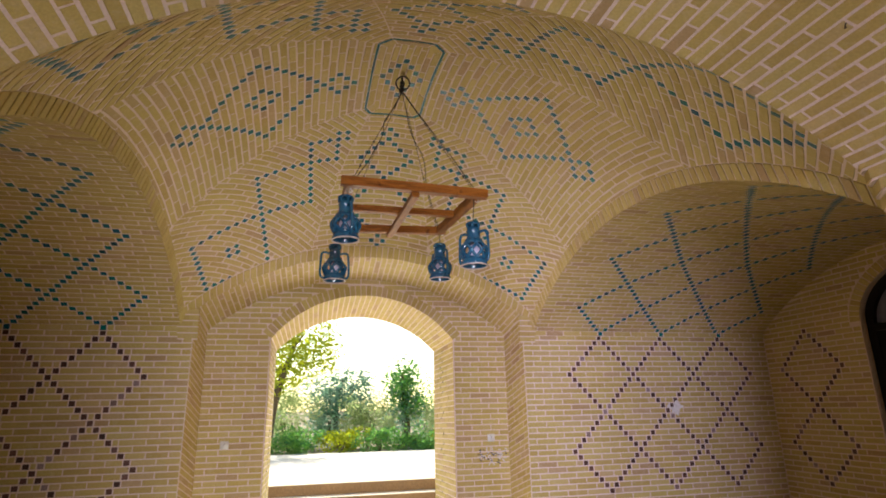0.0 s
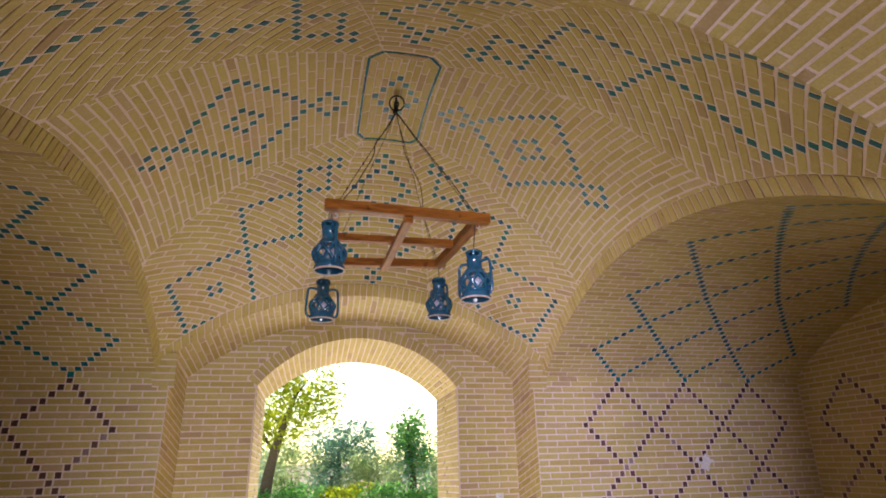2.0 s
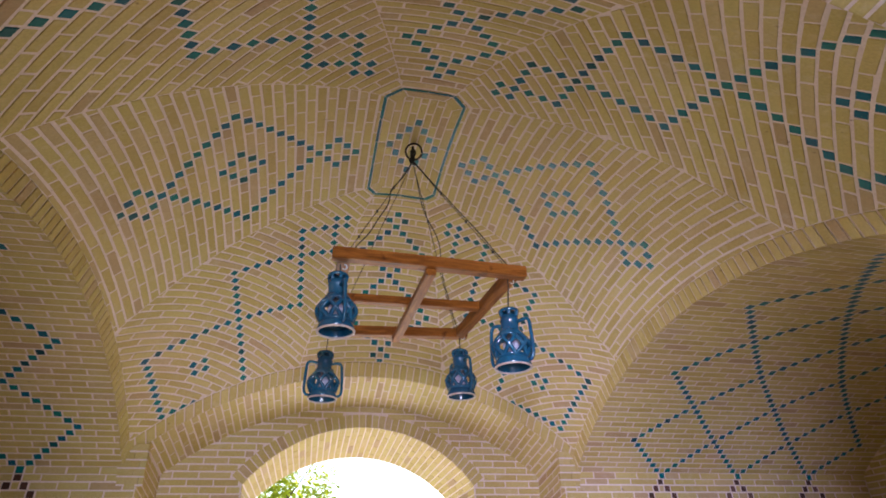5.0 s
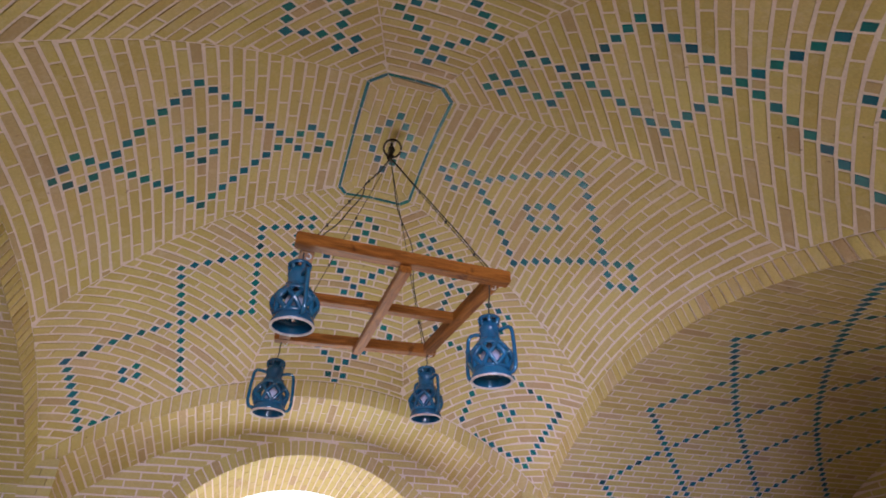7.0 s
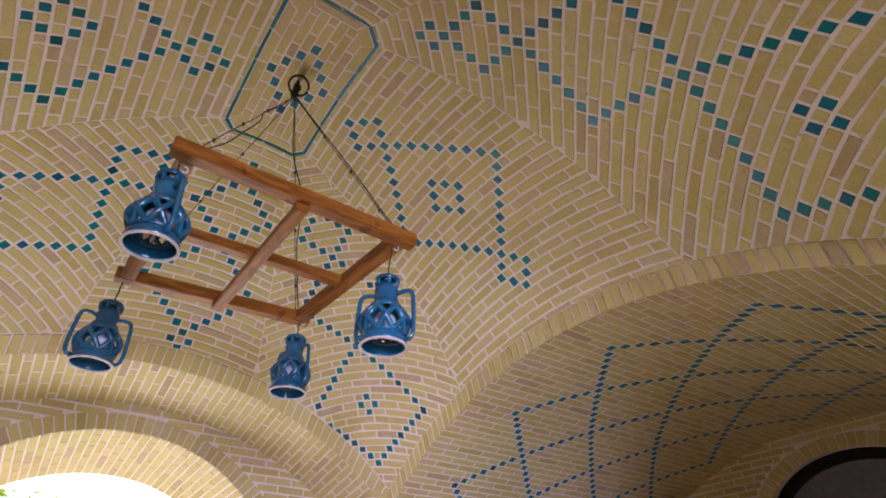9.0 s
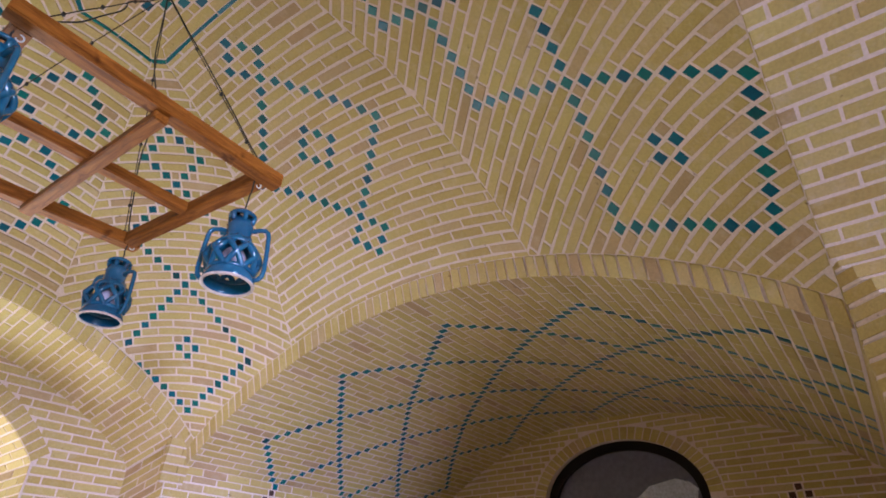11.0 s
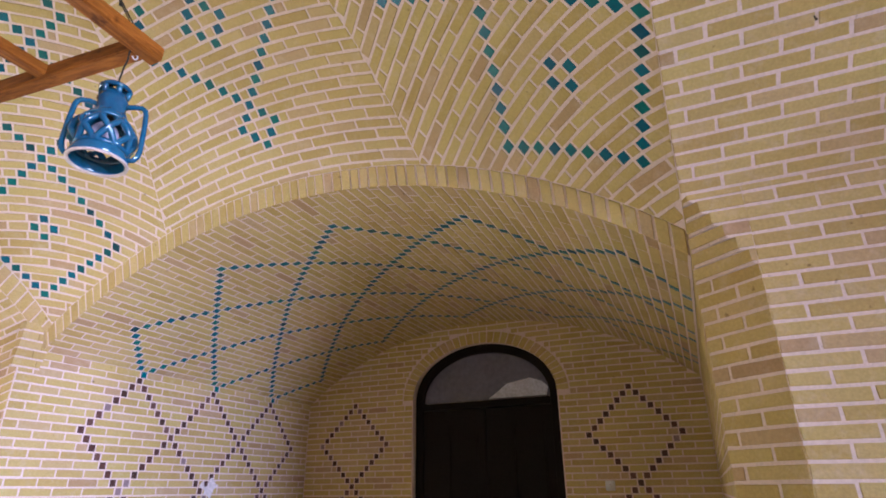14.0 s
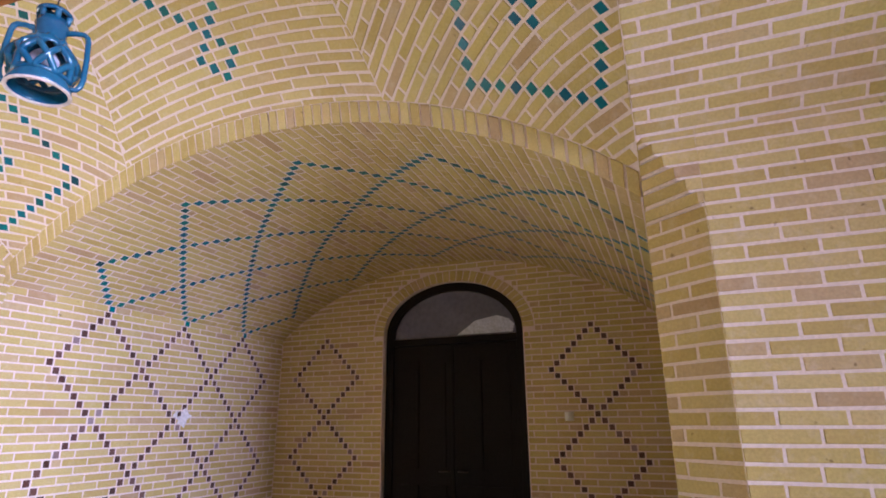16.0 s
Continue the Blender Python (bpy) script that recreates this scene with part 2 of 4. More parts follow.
def z_east(d):
    return TOP_E - (R_E - math.sqrt(R_E * R_E - d * d))


def dome_z(x, y):
    u, v = max(-1, min(1, (x - CX) / XE)), max(-1, min(1, (y - CY) / YN))
    return z_north(u * XE) + z_east(v * YN) - z_east(YN) + BULGE * (1 - u * u) * (1 - v * v)


def dome(x, y, h):
    e = 0.01
    n = Vector((dome_z(x + e, y) - dome_z(x - e, y), dome_z(x, y + e) - dome_z(x, y - e), -2 * e)).normalized()
    return Vector((x, y, dome_z(x, y))) + n * h


def plane(o, u, n):
    o, u, n = Vector(o), Vector(u), Vector(n)
    return lambda a, b, h: o + u * a + Vector((0, 0, b)) + n * h


# ---- walls with bricks ----
def worn(name, half_u, half_v, h, mat):
    """Alike pieces with slightly uneven edges, to be shared out over a wall."""
    out = []
    for _ in range(7):
        b = Bag()
        b.piece([(-half_u, -half_v), (half_u, -half_v), (half_u, half_v), (-half_u, half_v)], lambda u, v, d: Vector((u, -d, v)), h)
        out.append(b.mesh(name, [mat]))
    return out


FULL_MESHES = worn("brick", BRICK_L / 2, 0.0228, PROUD, BRICK)
PATCH_MESHES = worn("tile", 0.0228, 0.0235, PROUD + 0.001, BROWN)


def brick_wall(wall, o, u, n, width, top, tiles, near, phase=0.0, holes=None, limit=300, tip=TIP_Z, inset=JOINT / 2):
    """Clads a wall: courses up to top(a), tiles by tiles(k), holes(z) gives spans left free; near(a, z) picks the single bricks."""
    surf = plane(o, u, n)
    turn = Matrix((Vector(u), -Vector(n), Vector((0, 0, 1)))).transposed().to_4x4()
    rest, singles, shards = Bag(), 0, []
    highest = max(top(a) for a in frange(0, width, 40))
    k_max, k_min = int(tip / PITCH), -int((highest - tip) / PITCH) - 1
    for k in range(k_min, k_max + 1):
        z = tip - k * PITCH
        z0, z1 = max(z - 0.0228, 0.0), z + 0.0228
        spans = [(0.0, width)]
        if holes:
            for (a0, a1), (b0, b1) in holes(z0, z1):
                spans = [(0.0, min(a0, b0)), (max(a1, b1), width)]
        xs = [a for a in frange(0, width, 80) if top(a) > z0 + 0.01]
        if not xs:
            continue
        for s0, s1 in spans:
            s0, s1 = max(s0, xs[0]), min(s1, xs[-1])
            if s1 - s0 < 0.02:
                continue
            for a, b, is_tile in course(s0 + inset, s1 - inset, tiles(k), phase + (k % 2) * (BRICK_L + JOINT) / 2):
                cut = min(z1, top(a), top(b))
                if min(z1, max(top(a), top(b))) - z0 < 0.01:
                    continue
                c = (a + b) / 2
                whole = abs(cut - z1) < 1e-4 and z0 > 0 and (is_tile or abs(b - a - BRICK_L) < 0.02)
                if whole and singles < limit and near(c, z):
                    piece = new("tile" if is_tile else "brick", rng.choice(PATCH_MESHES if is_tile else FULL_MESHES))
                    piece.matrix_world = Matrix.Translation(surf(c, z, rng.uniform(-0.001, 0.001))) @ turn @ pose(0, 0, 0, rng.uniform(-0.3, 0.3), rng.uniform(-0.25, 0.25), rng.uniform(-0.2, 0.2)) @ Matrix.Diagonal(((b - a) / (0.049 if is_tile else BRICK_L), 1, 1, 1))
                    piece.parent = wall
                    singles += 1
                else:
                    t0, t1 = max(z0 + 0.002, min(z1, top(a))), max(z0 + 0.002, min(z1, top(b)))
                    rest.piece([(a, z0), (b, z0), (b, t1), (a, t0)], surf, PROUD + rng.uniform(-0.001, 0.001), 1 if is_tile else 0)
    ob = rest.object("brick_cladding", [BRICK, BROWN], wall)
    tagged(ob, "ochre bricks with pale joints and brown glazed tiles", kind="stuff")


def flat_wall(name, lo, hi, label):
    b = Bag()
    b.box(lo, hi)
    return tagged(b.object(name, [MORTAR]), label, "wall", kind="structure")


def polygon_wall(name, o, u, n, outline, depth, label, mat=None):
    """A wall of the given outline (with its opening cut as part of the outline), of some depth behind its face."""
    surf = plane(o, u, n)
    bm = bmesh.new()
    front = [bm.verts.new(surf(a, z, 0)) for a, z in outline]
    f = bm.faces.new(front)
    ext = bmesh.ops.extrude_face_region(bm, geom=[f])
    bmesh.ops.translate(bm, verts=[e for e in ext["geom"] if isinstance(e, bmesh.types.BMVert)], vec=-Vector(n) * depth)
    bmesh.ops.recalc_face_normals(bm, faces=bm.faces)
    bmesh.ops.triangulate(bm, faces=[x for x in bm.faces if len(x.verts) > 4])
    me = bpy.data.meshes.new(name)
    bm.to_mesh(me)
    bm.free()
    me.materials.append(mat or MORTAR)
    return tagged(new(name, me), label, "wall", kind="structure")


def arch_points(c, half, spring, rise, n=24):
    """Points of an elliptical arch, from its left foot to its right foot."""
    return [(c - half * math.cos(math.pi * i / n), spring + rise * math.sin(math.pi * i / n)) for i in range(n + 1)]


NO_TILES = lambda k: ()


def lattice(x0, i0, i1, k0=0, k1=28):
    def tiles(k):
        if not k0 <= k <= k1:
            return ()
        return [x0 + i * STEP for i in range(i0, i1 + 1) if (i - k) % 14 == 0 or (i + k) % 14 == 0]
    return tiles


def columns(*centres):
    def tiles(k):
        if not 0 <= k <= 28:
            return ()
        w = min(k % 14, 14 - k % 14)
        return [c + s * w * STEP for c in centres for s in ((-1, 1) if w else (1,))]
    return tiles


SPRING = z_east(YN)

# north side: one wall plane with the door niche in it
NICHE_HALF, NICHE_BACK = 1.72, 6.81
for nm, x0, x1, s in (("wall_north_east", CX + NICHE_HALF, BACK_E, 1), ("wall_north_west", BACK_W, CX - NICHE_HALF, -1)):
    w = flat_wall(nm, (x0, N_Y, 0), (x1, N_Y + 0.3, 2.75), "ochre brick wall with brown glazed tile diamonds")
    if s > 0:
        brick_wall(w, (x0, N_Y, 0), (1, 0, 0), (0, -1, 0), x1 - x0, lambda a: max(2.42, dome_z(x0 + a, N_Y) - 0.004) if x0 + a < E_X - 0.03 else 2.42, lattice(3.72 - x0, -7, 35), lambda a, z: 0.35 < a < 2.6 and z > 1.1, tip=2.395)
    else:
        mirror = -1.45 - x0
        brick_wall(w, (x0, N_Y, 0), (1, 0, 0), (0, -1, 0), x1 - x0, lambda a: max(2.42, dome_z(x0 + a, N_Y) - 0.004) if x0 + a > W_X + 0.03 else 2.42, lattice(mirror, -35, 7), lambda a, z: a > 1.5 and z > 1.3, tip=2.395)

# niche back wall with the arched way out
DOOR_C, DOOR_HALF, DOOR_SPRING, DOOR_RISE = 1.075, 1.02, 2.41, 0.50
FAR_HALF, FAR_SPRING, FAR_RISE = 0.995, 2.365, 0.435


def segment(half, rise):
    """Radius and half angle of a segmental arch."""
    radius = (half * half + rise * rise) / (2 * rise)
    return radius, math.asin(half / radius)


def segment_points(c, half, spring, rise, n=24):
    radius, lim = segment(half, rise)
    return [(c + radius * math.sin(-lim + 2 * lim * i / n), spring + rise - radius + radius * math.cos(-lim + 2 * lim * i / n)) for i in range(n + 1)]

niche_w = 2 * NICHE_HALF
dc = DOOR_C - (CX - NICHE_HALF)


def niche_top(a):
    d = min(abs(a - NICHE_HALF), 1.72)
    return z_north(d) - 0.15


ring_in = segment_points(dc, DOOR_HALF, DOOR_SPRING, DOOR_RISE)
outline = [(0, 0), (dc - DOOR_HALF, 0)] + ring_in + [(dc + DOOR_HALF, 0), (niche_w, 0), (niche_w, 3.4), (0, 3.4)]
niche_wall = polygon_wall("wall_niche", (CX - NICHE_HALF, NICHE_BACK, 0), (1, 0, 0), (0, -1, 0), outline, 0.9, "ochre brick wall round an arched doorway")
RING_N = 0.115


def segment_hole(half, spring, rise, c, ring):
    radius, lim = segment(half, rise)

    def spans(z0, z1):
        z = (z0 + z1) / 2
        if z >= spring + rise + ring:
            return []
        if z <= spring + ring * math.cos(lim):
            q = half + max(0.0, z - spring) * math.tan(lim)
        else:
            q = math.sqrt((radius + ring) ** 2 - (z - (spring + rise - radius)) ** 2)
        return [((c - q - 0.006, c + q + 0.006),) * 2]
    return spans


def door_hole(half, spring, rise, c, ring):
    def spans(z0, z1):
        out = []
        for z in (z0, z1):
            hw, top = half + (ring if z > spring else 0), spring + rise + ring
            if z >= top:
                out.append((c, c))
            elif z <= spring:
                out.append((c - hw - 0.006, c + hw + 0.006))
            else:
                q = (half + ring) * math.sqrt(max(0, 1 - ((z - spring) / (rise + ring)) ** 2))
                out.append((c - q - 0.006, c + q + 0.006))
        return [tuple(out)] if any(b - a > 0.01 for a, b in out) else []
    return spans


brick_wall(niche_wall, (CX - NICHE_HALF, NICHE_BACK, 0), (1, 0, 0), (0, -1, 0), niche_w, niche_top, NO_TILES, lambda a, z: z > 1.0, 0.05, segment_hole(DOOR_HALF, DOOR_SPRING, DOOR_RISE, dc, RING_N))


def arch_ring(wall, o, u, n, c, half, spring, rise, ring, count, label):
    """A ring of bricks on edge round an arch, in the plane of its wall."""
    surf, bag = plane(o, u, n), Bag()
    for i in range(count):
        t0, t1 = math.pi * (i + 0.07) / count, math.pi * (i + 0.93) / count
        pts = []
        for t, r in ((t0, ring), (t1, ring), (t1, 0), (t0, 0)):
            pts.append((c - (half + r) * math.cos(t), spring + (rise + r) * math.sin(t)))
        bag.piece(pts[::-1], surf, PROUD + 0.003)
    tagged(bag.object("arch_ring", [BRICK], wall), label, kind="stuff")


ring_r, ring_lim = segment(DOOR_HALF, DOOR_RISE)
ring_bag, ring_face = Bag(), plane((CX - NICHE_HALF, NICHE_BACK, 0), (1, 0, 0), (0, -1, 0))
for i in range(40):
    t0, t1 = ring_lim * (2 * (i + 0.08) / 40 - 1), ring_lim * (2 * (i + 0.92) / 40 - 1)
    ring_bag.piece([(dc + r * math.sin(t), DOOR_SPRING + DOOR_RISE - ring_r + r * math.cos(t)) for t, r in ((t0, ring_r), (t1, ring_r), (t1, ring_r + RING_N), (t0, ring_r + RING_N))], ring_face, PROUD + 0.003)
tagged(ring_bag.object("arch_ring", [BRICK], niche_wall), "bricks on edge round the arch", kind="stuff")

# jambs and soffit of the way out, in brick; the arch drops and narrows a little towards the garden
reveal = Bag()
ARC_LEN, REVEAL = 2.30, 0.9


def door_soffit(a, y, h):
    """a runs round the opening: up the left jamb, over the arch, down the right one."""
    f = (y - NICHE_BACK) / REVEAL
    half, spring, rise = DOOR_HALF + (FAR_HALF - DOOR_HALF) * f, DOOR_SPRING + (FAR_SPRING - DOOR_SPRING) * f, DOOR_RISE + (FAR_RISE - DOOR_RISE) * f
    radius, lim = segment(half, rise)
    if a < DOOR_SPRING:
        return Vector((DOOR_C - half + h, y, a * spring / DOOR_SPRING))
    b = a - DOOR_SPRING
    if b < ARC_LEN:
        t = lim * (2 * b / ARC_LEN - 1)
        return Vector((DOOR_C + (radius - h) * math.sin(t), y, spring + rise - radius + (radius - h) * math.cos(t)))
    return Vector((DOOR_C + half - h, y, (DOOR_SPRING - (b - ARC_LEN)) * spring / DOOR_SPRING))


ROUND = 2 * DOOR_SPRING + ARC_LEN
n_c = int(ROUND / 0.0606)
grid_surface(reveal, door_soffit, frange(0, ROUND - 0.001, 160), [NICHE_BACK, NICHE_BACK + 0.45, NICHE_BACK + REVEAL], 1, 0.001)
for i in range(n_c):
    a0 = i * 0.0606
    for y0, y1, is_tile in course(NICHE_BACK + 0.004, NICHE_BACK + REVEAL, (), NICHE_BACK + (i % 2) * 0.1):
        reveal.piece([(a0, y0), (a0 + 0.048, y0), (a0 + 0.048, y1), (a0, y1)], door_soffit, 0.005)
for base in (0.0, ROUND - DOOR_SPRING):
    for i in range(38):
        if wear.random() < 0.7:
            y, a0 = NICHE_BACK + 0.47 + (i % 2) * 0.1, base + 0.05 + i * 0.0606
            reveal.piece([(a0, y - 0.006), (a0 + 0.04, y - 0.006), (a0 + 0.04, y + 0.004), (a0, y + 0.004)], door_soffit, 0.0065, 2)
tagged(reveal.object("door_reveal", [BRICK, MORTAR, CABLE], niche_wall), "brick lining of the arched doorway with dark open joints", kind="stuff")

# niche soffit and jambs
soffit = Bag()


def niche_surf(a, y, h):
    """a is the way along the niche arch from its crown; beyond the arch it runs down the jambs."""
    lim = R_N * math.asin(NICHE_HALF / R_N)
    f = (y - N_Y) / (NICHE_BACK - N_Y)
    drop, narrow = -0.15 * f, 1 - 0.032 * f
    if abs(a) <= lim:
        t = a / R_N
        return Vector((CX + (R_N - h) * math.sin(t) * narrow, y, TOP_N - R_N + (R_N - h) * math.cos(t) + drop))
    s = 1 if a > 0 else -1
    return Vector((CX + s * (NICHE_HALF * narrow - h), y, z_north(NICHE_HALF) + drop - (abs(a) - lim)))


A_LIM = R_N * math.asin(NICHE_HALF / R_N)
A_END = A_LIM + z_north(NICHE_HALF) - 0.15
grid_surface(soffit, niche_surf, frange(-A_END, A_END, 160), frange(N_Y, NICHE_BACK, 3), 0, 0.003)
lining = tagged(soffit.object("wall_niche_lining", [MORTAR]), "brick lining of the shallow arched door niche", "wall", kind="structure")
n_a = int(2 * A_END / 0.0606)
for i in range(n_a):
    a0 = -A_END + i * 0.0606
    for y0, y1, is_tile in course(N_Y + 0.004, NICHE_BACK - 0.004, (), N_Y - 0.02 + (i % 2) * 0.11):
        one = Bag()
        one.piece([(a0, y0), (a0 + 0.048, y0), (a0 + 0.048, y1), (a0, y1)], niche_surf, 0.006)
        one.object("brick", [BRICK], lining)

# springers where the niche arch and the recess arches come down on one pier
for nm, s in (("springer_north_east", 1), ("springer_north_west", -1)):
    cap = Bag()
    for k in range(5):
        z, out = 2.585 - k * PITCH, 0.040 - 0.008 * k
        near_x, far_x = CX + s * 1.675, CX + s * (1.885 - 0.006 * k)
        lo, hi = sorted((near_x, far_x))
        cap.box((lo + 0.002, N_Y - out + 0.005, z - 0.0122), (hi - 0.002, N_Y + 0.02, z), 1)
        face = plane((0, N_Y - out, 0), (1, 0, 0), (0, -1, 0))
        cut = [lo, hi] if k == 0 else [lo, lo + (0.11 if k % 2 else 0.15), hi]
        for x0, x1 in zip(cut, cut[1:]):
            cap.box((x0 + 0.003, N_Y - out, z + 0.0005), (x1 - 0.003, N_Y + 0.02, z + 0.0465), 0)
    tagged(cap.object(nm, [BRICK, MORTAR]), "corbelled brick springer on top of the pier", "pier", kind="structure")

# recess back walls, the eastern one with its door
E_DOOR_C, E_DOOR_HALF, E_DOOR_SPRING, E_DOOR_RISE = 4.26, 0.77, 2.44, 0.54
back_w = N_Y - S_Y


def vault_line(a):
    return z_east(min(abs(N_Y - a - CY), YN)) - 0.035


ec = N_Y - E_DOOR_C
arch_in = arch_points(ec, E_DOOR_HALF, E_DOOR_SPRING, E_DOOR_RISE)
outline = [(0, 0), (ec - E_DOOR_HALF, 0)] + arch_in + [(ec + E_DOOR_HALF, 0), (back_w, 0), (back_w, 3.4), (0, 3.4)]
wall_east = polygon_wall("wall_east", (BACK_E, N_Y, 0), (0, -1, 0), (-1, 0, 0), outline, 0.3, "ochre brick wall round a dark arched door")
brick_wall(wall_east, (BACK_E, N_Y, 0), (0, -1, 0), (-1, 0, 0), back_w, vault_line, columns(N_Y - 5.74, N_Y - 2.83), lambda a, z: 1.1 < z < 2.7 and (a < 1.4 or a > 2.9), 0.03, door_hole(E_DOOR_HALF, E_DOOR_SPRING, E_DOOR_RISE, ec, RING_N))
arch_ring(wall_east, (BACK_E, N_Y, 0), (0, -1, 0), (-1, 0, 0), ec, E_DOOR_HALF, E_DOOR_SPRING, E_DOOR_RISE, RING_N, 34, "bricks on edge round the door arch")
wall_west = flat_wall("wall_west", (BACK_W - 0.3, S_Y, 0), (BACK_W, N_Y, 3.4), "plain ochre brick wall closing the recess")
brick_wall(wall_west, (BACK_W, S_Y, 0), (0, 1, 0), (1, 0, 0), back_w, lambda a: z_east(min(abs(S_Y + a - CY), YN)) + 0.02, NO_TILES, lambda a, z: False)

# south walls of both recesses, and the passage behind
PASS_E, PASS_W, PASS_S = 2.75, -0.62, -4.4
for nm, x0, x1 in (("wall_south_east", E_X + 0.02, BACK_E), ("wall_south_west", BACK_W, W_X - 0.02)):
    w = flat_wall(nm, (x0, S_Y - 0.3, 0), (x1, S_Y, 2.75), "plain ochre brick wall of the recess")
    brick_wall(w, (x1, S_Y, 0), (-1, 0, 0), (0, 1, 0), x1 - x0, lambda a: 2.468, NO_TILES, lambda a, z: False)
PASS_SPRING = TOP_S - (R_S - math.sqrt(R_S * R_S - (PASS_E - CX) ** 2))
CHAM = 1.98
OPEN_W = -0.9    # unseen gap added in the passage's west side, south of this, for the south-west lamp
for nm, x, s in (("wall_passage_east", PASS_E, 1), ("wall_passage_west", PASS_W, -1)):
    w = flat_wall(nm, (min(x, x + s * 0.3), PASS_S if s > 0 else OPEN_W, 0), (max(x, x + s * 0.3), CHAM, 2.95), "ochre brick passage wall under a vault")
    if s > 0:
        brick_wall(w, (x, CHAM, 0), (0, -1, 0), (-1, 0, 0), CHAM - PASS_S, lambda a: PASS_SPRING, NO_TILES, lambda a, z: a < 2.3 and z > 0.9, 0.02, inset=0.0006)
    else:
        brick_wall(w, (x, OPEN_W, 0), (0, 1, 0), (1, 0, 0), CHAM - OPEN_W, lambda a: PASS_SPRING, NO_TILES, lambda a, z: False)

flat_wall("wall_passage_corner", (PASS_W - 0.3, PASS_S, 0), (PASS_W, PASS_S + 0.4, 2.95), "plain brick corner pier of the passage")
# unseen wall, added only to keep the south lamps off the east passage wall
flat_wall("wall_passage_jamb", (1.5, -0.75, 0), (PASS_E + 0.1, -0.42, 3.1), "plain unseen wall added to shade the passage's east wall")

# chamfered piers between passage and recesses, with stepped springers
for nm, s in (("pier_east", 1), ("pier_west", -1)):
    a, b = Vector((CX + s * (PASS_E - CX), CHAM, 0)), Vector((CX + s * (E_X + 0.02 - CX), S_Y, 0))
    along = (b - a).normalized()
    nrm = Vector((-along.y, along.x, 0)) * s
    body = Bag()
    far = Vector((a.x + s * 0.3, a.y, 0)), Vector((b.x, b.y - 0.3, 0))
    ring = [a, b, far[1], far[0]]
    lo, hi = [tuple(p) for p in ring], [(p.x, p.y, 2.345) for p in ring]
    for i in range(4):
        j = (i + 1) % 4
        body.face([lo[i], lo[j], hi[j], hi[i]])
    body.face(hi)
    pier = tagged(body.object(nm, [MORTAR]), "chamfered ochre brick pier with stepped springers", "pier", kind="structure")
    width = (b - a).length
    if s > 0:
        brick_wall(pier, tuple(b), tuple(-along), tuple(nrm), width, lambda t: 2.335, NO_TILES, lambda t, z: z > 0.9, 0.07, inset=0.0006)
    else:
        brick_wall(pier, tuple(a), tuple(along), tuple(nrm), width, lambda t: 2.335, NO_TILES, lambda t, z: False, 0.07)
    corner = Vector((a.x, b.y, 0))
    for k in range(6):
        f = min(0.97, (k + 0.6) / 6.2)
        z0 = 2.345 + k * PITCH
        step = Bag()
        for mat, q, lo, hi, edge in ((0, 0.0, z0, z0 + 0.047, 0.0), (1, 0.006, z0 - 0.0117, z0, 0.004)):
            pts = [a, a + (corner - a) * (f - q), b + (corner - b) * (f - q), b, far[1], far[0]]
            pts = [Vector((p.x + s * edge, p.y - edge, 0)) for p in pts]
            n = len(pts)
            for m in range(n):
                u, v = pts[m], pts[(m + 1) % n]
                step.face([(u.x, u.y, lo), (v.x, v.y, lo), (v.x, v.y, hi), (u.x, u.y, hi)], mat)
            step.face([(p.x, p.y, lo) for p in pts], mat)
            step.face([(p.x, p.y, hi) for p in pts], mat)
        step.object("springer_course", [BRICK, MORTAR], pier)

# ---- vaults: each one mesh of mortar, bricks and tiles ----
V_TOP, TOP_V = 2.27, 3.205


def east_vault(name, s):
    """The barrel vault of a recess; s is 1 for the eastern and -1 for the western one, which mirrors it."""
    bag, lim = Bag(), R_E * math.asin(YN / R_E)
    x_in, x_out = E_X, BACK_E

    def surf(x, a, h):
        t = max(-lim, min(lim, a)) / R_E
        down = max(0.0, abs(a) - lim)
        flush = math.copysign(0.004, a) if down else 0.0
        return Vector((CX + s * (x - CX), CY + (R_E - h) * math.sin(t) - flush, TOP_V - R_E + (R_E - h) * math.cos(t) - down))

    grid_surface(bag, surf, [x_in, x_out + 0.02], [-lim - 0.03] + frange(-lim, lim, 60) + [lim + 0.001, lim + 0.055], 1)
    for j in range(0, 73):
        a = V_TOP - min(j, 7) * 0.0580 - max(0, min(j, 21) - 7) * 0.0608 - max(0, j - 21) * 0.0684
        half = 0.0235 if j < 7 else 0.0247 if j < 21 else 0.0283
        up, lo = a + half, max(a - half, -lim + 0.004)
        if up - lo < 0.012:
            continue
        first = 3.745 if s > 0 else 3.58
        tiles = [first + i * STEP for i in range(-7, 36) if (i - j) % 14 == 0 or (i + j) % 14 == 0] if j <= 70 else ()
        for x0, x1, is_tile in course(x_in + 0.002, x_out, tiles, 0.05 + (j % 2) * 0.107):
            p = [(x0, lo), (x1, lo), (x1, up), (x0, up)]
            bag.piece(p[::s], surf, PROUD + rng.uniform(-0.001, 0.001), 2 if is_tile else 0)
    tagged(bag.object(name, [BRICK, MORTAR, TEAL]), "brick barrel vault with a lattice of teal glazed tiles", "ceiling", kind="structure")


east_vault("ceiling_east", 1)
east_vault("ceiling_west", -1)

pv, p_lim = Bag(), R_S * math.asin((PASS_E - CX) / R_S)


def pass_surf(a, y, h):
    t = a / R_S
    return Vector((CX + (R_S - h) * math.sin(t), y, TOP_S - R_S + (R_S - h) * math.cos(t)))


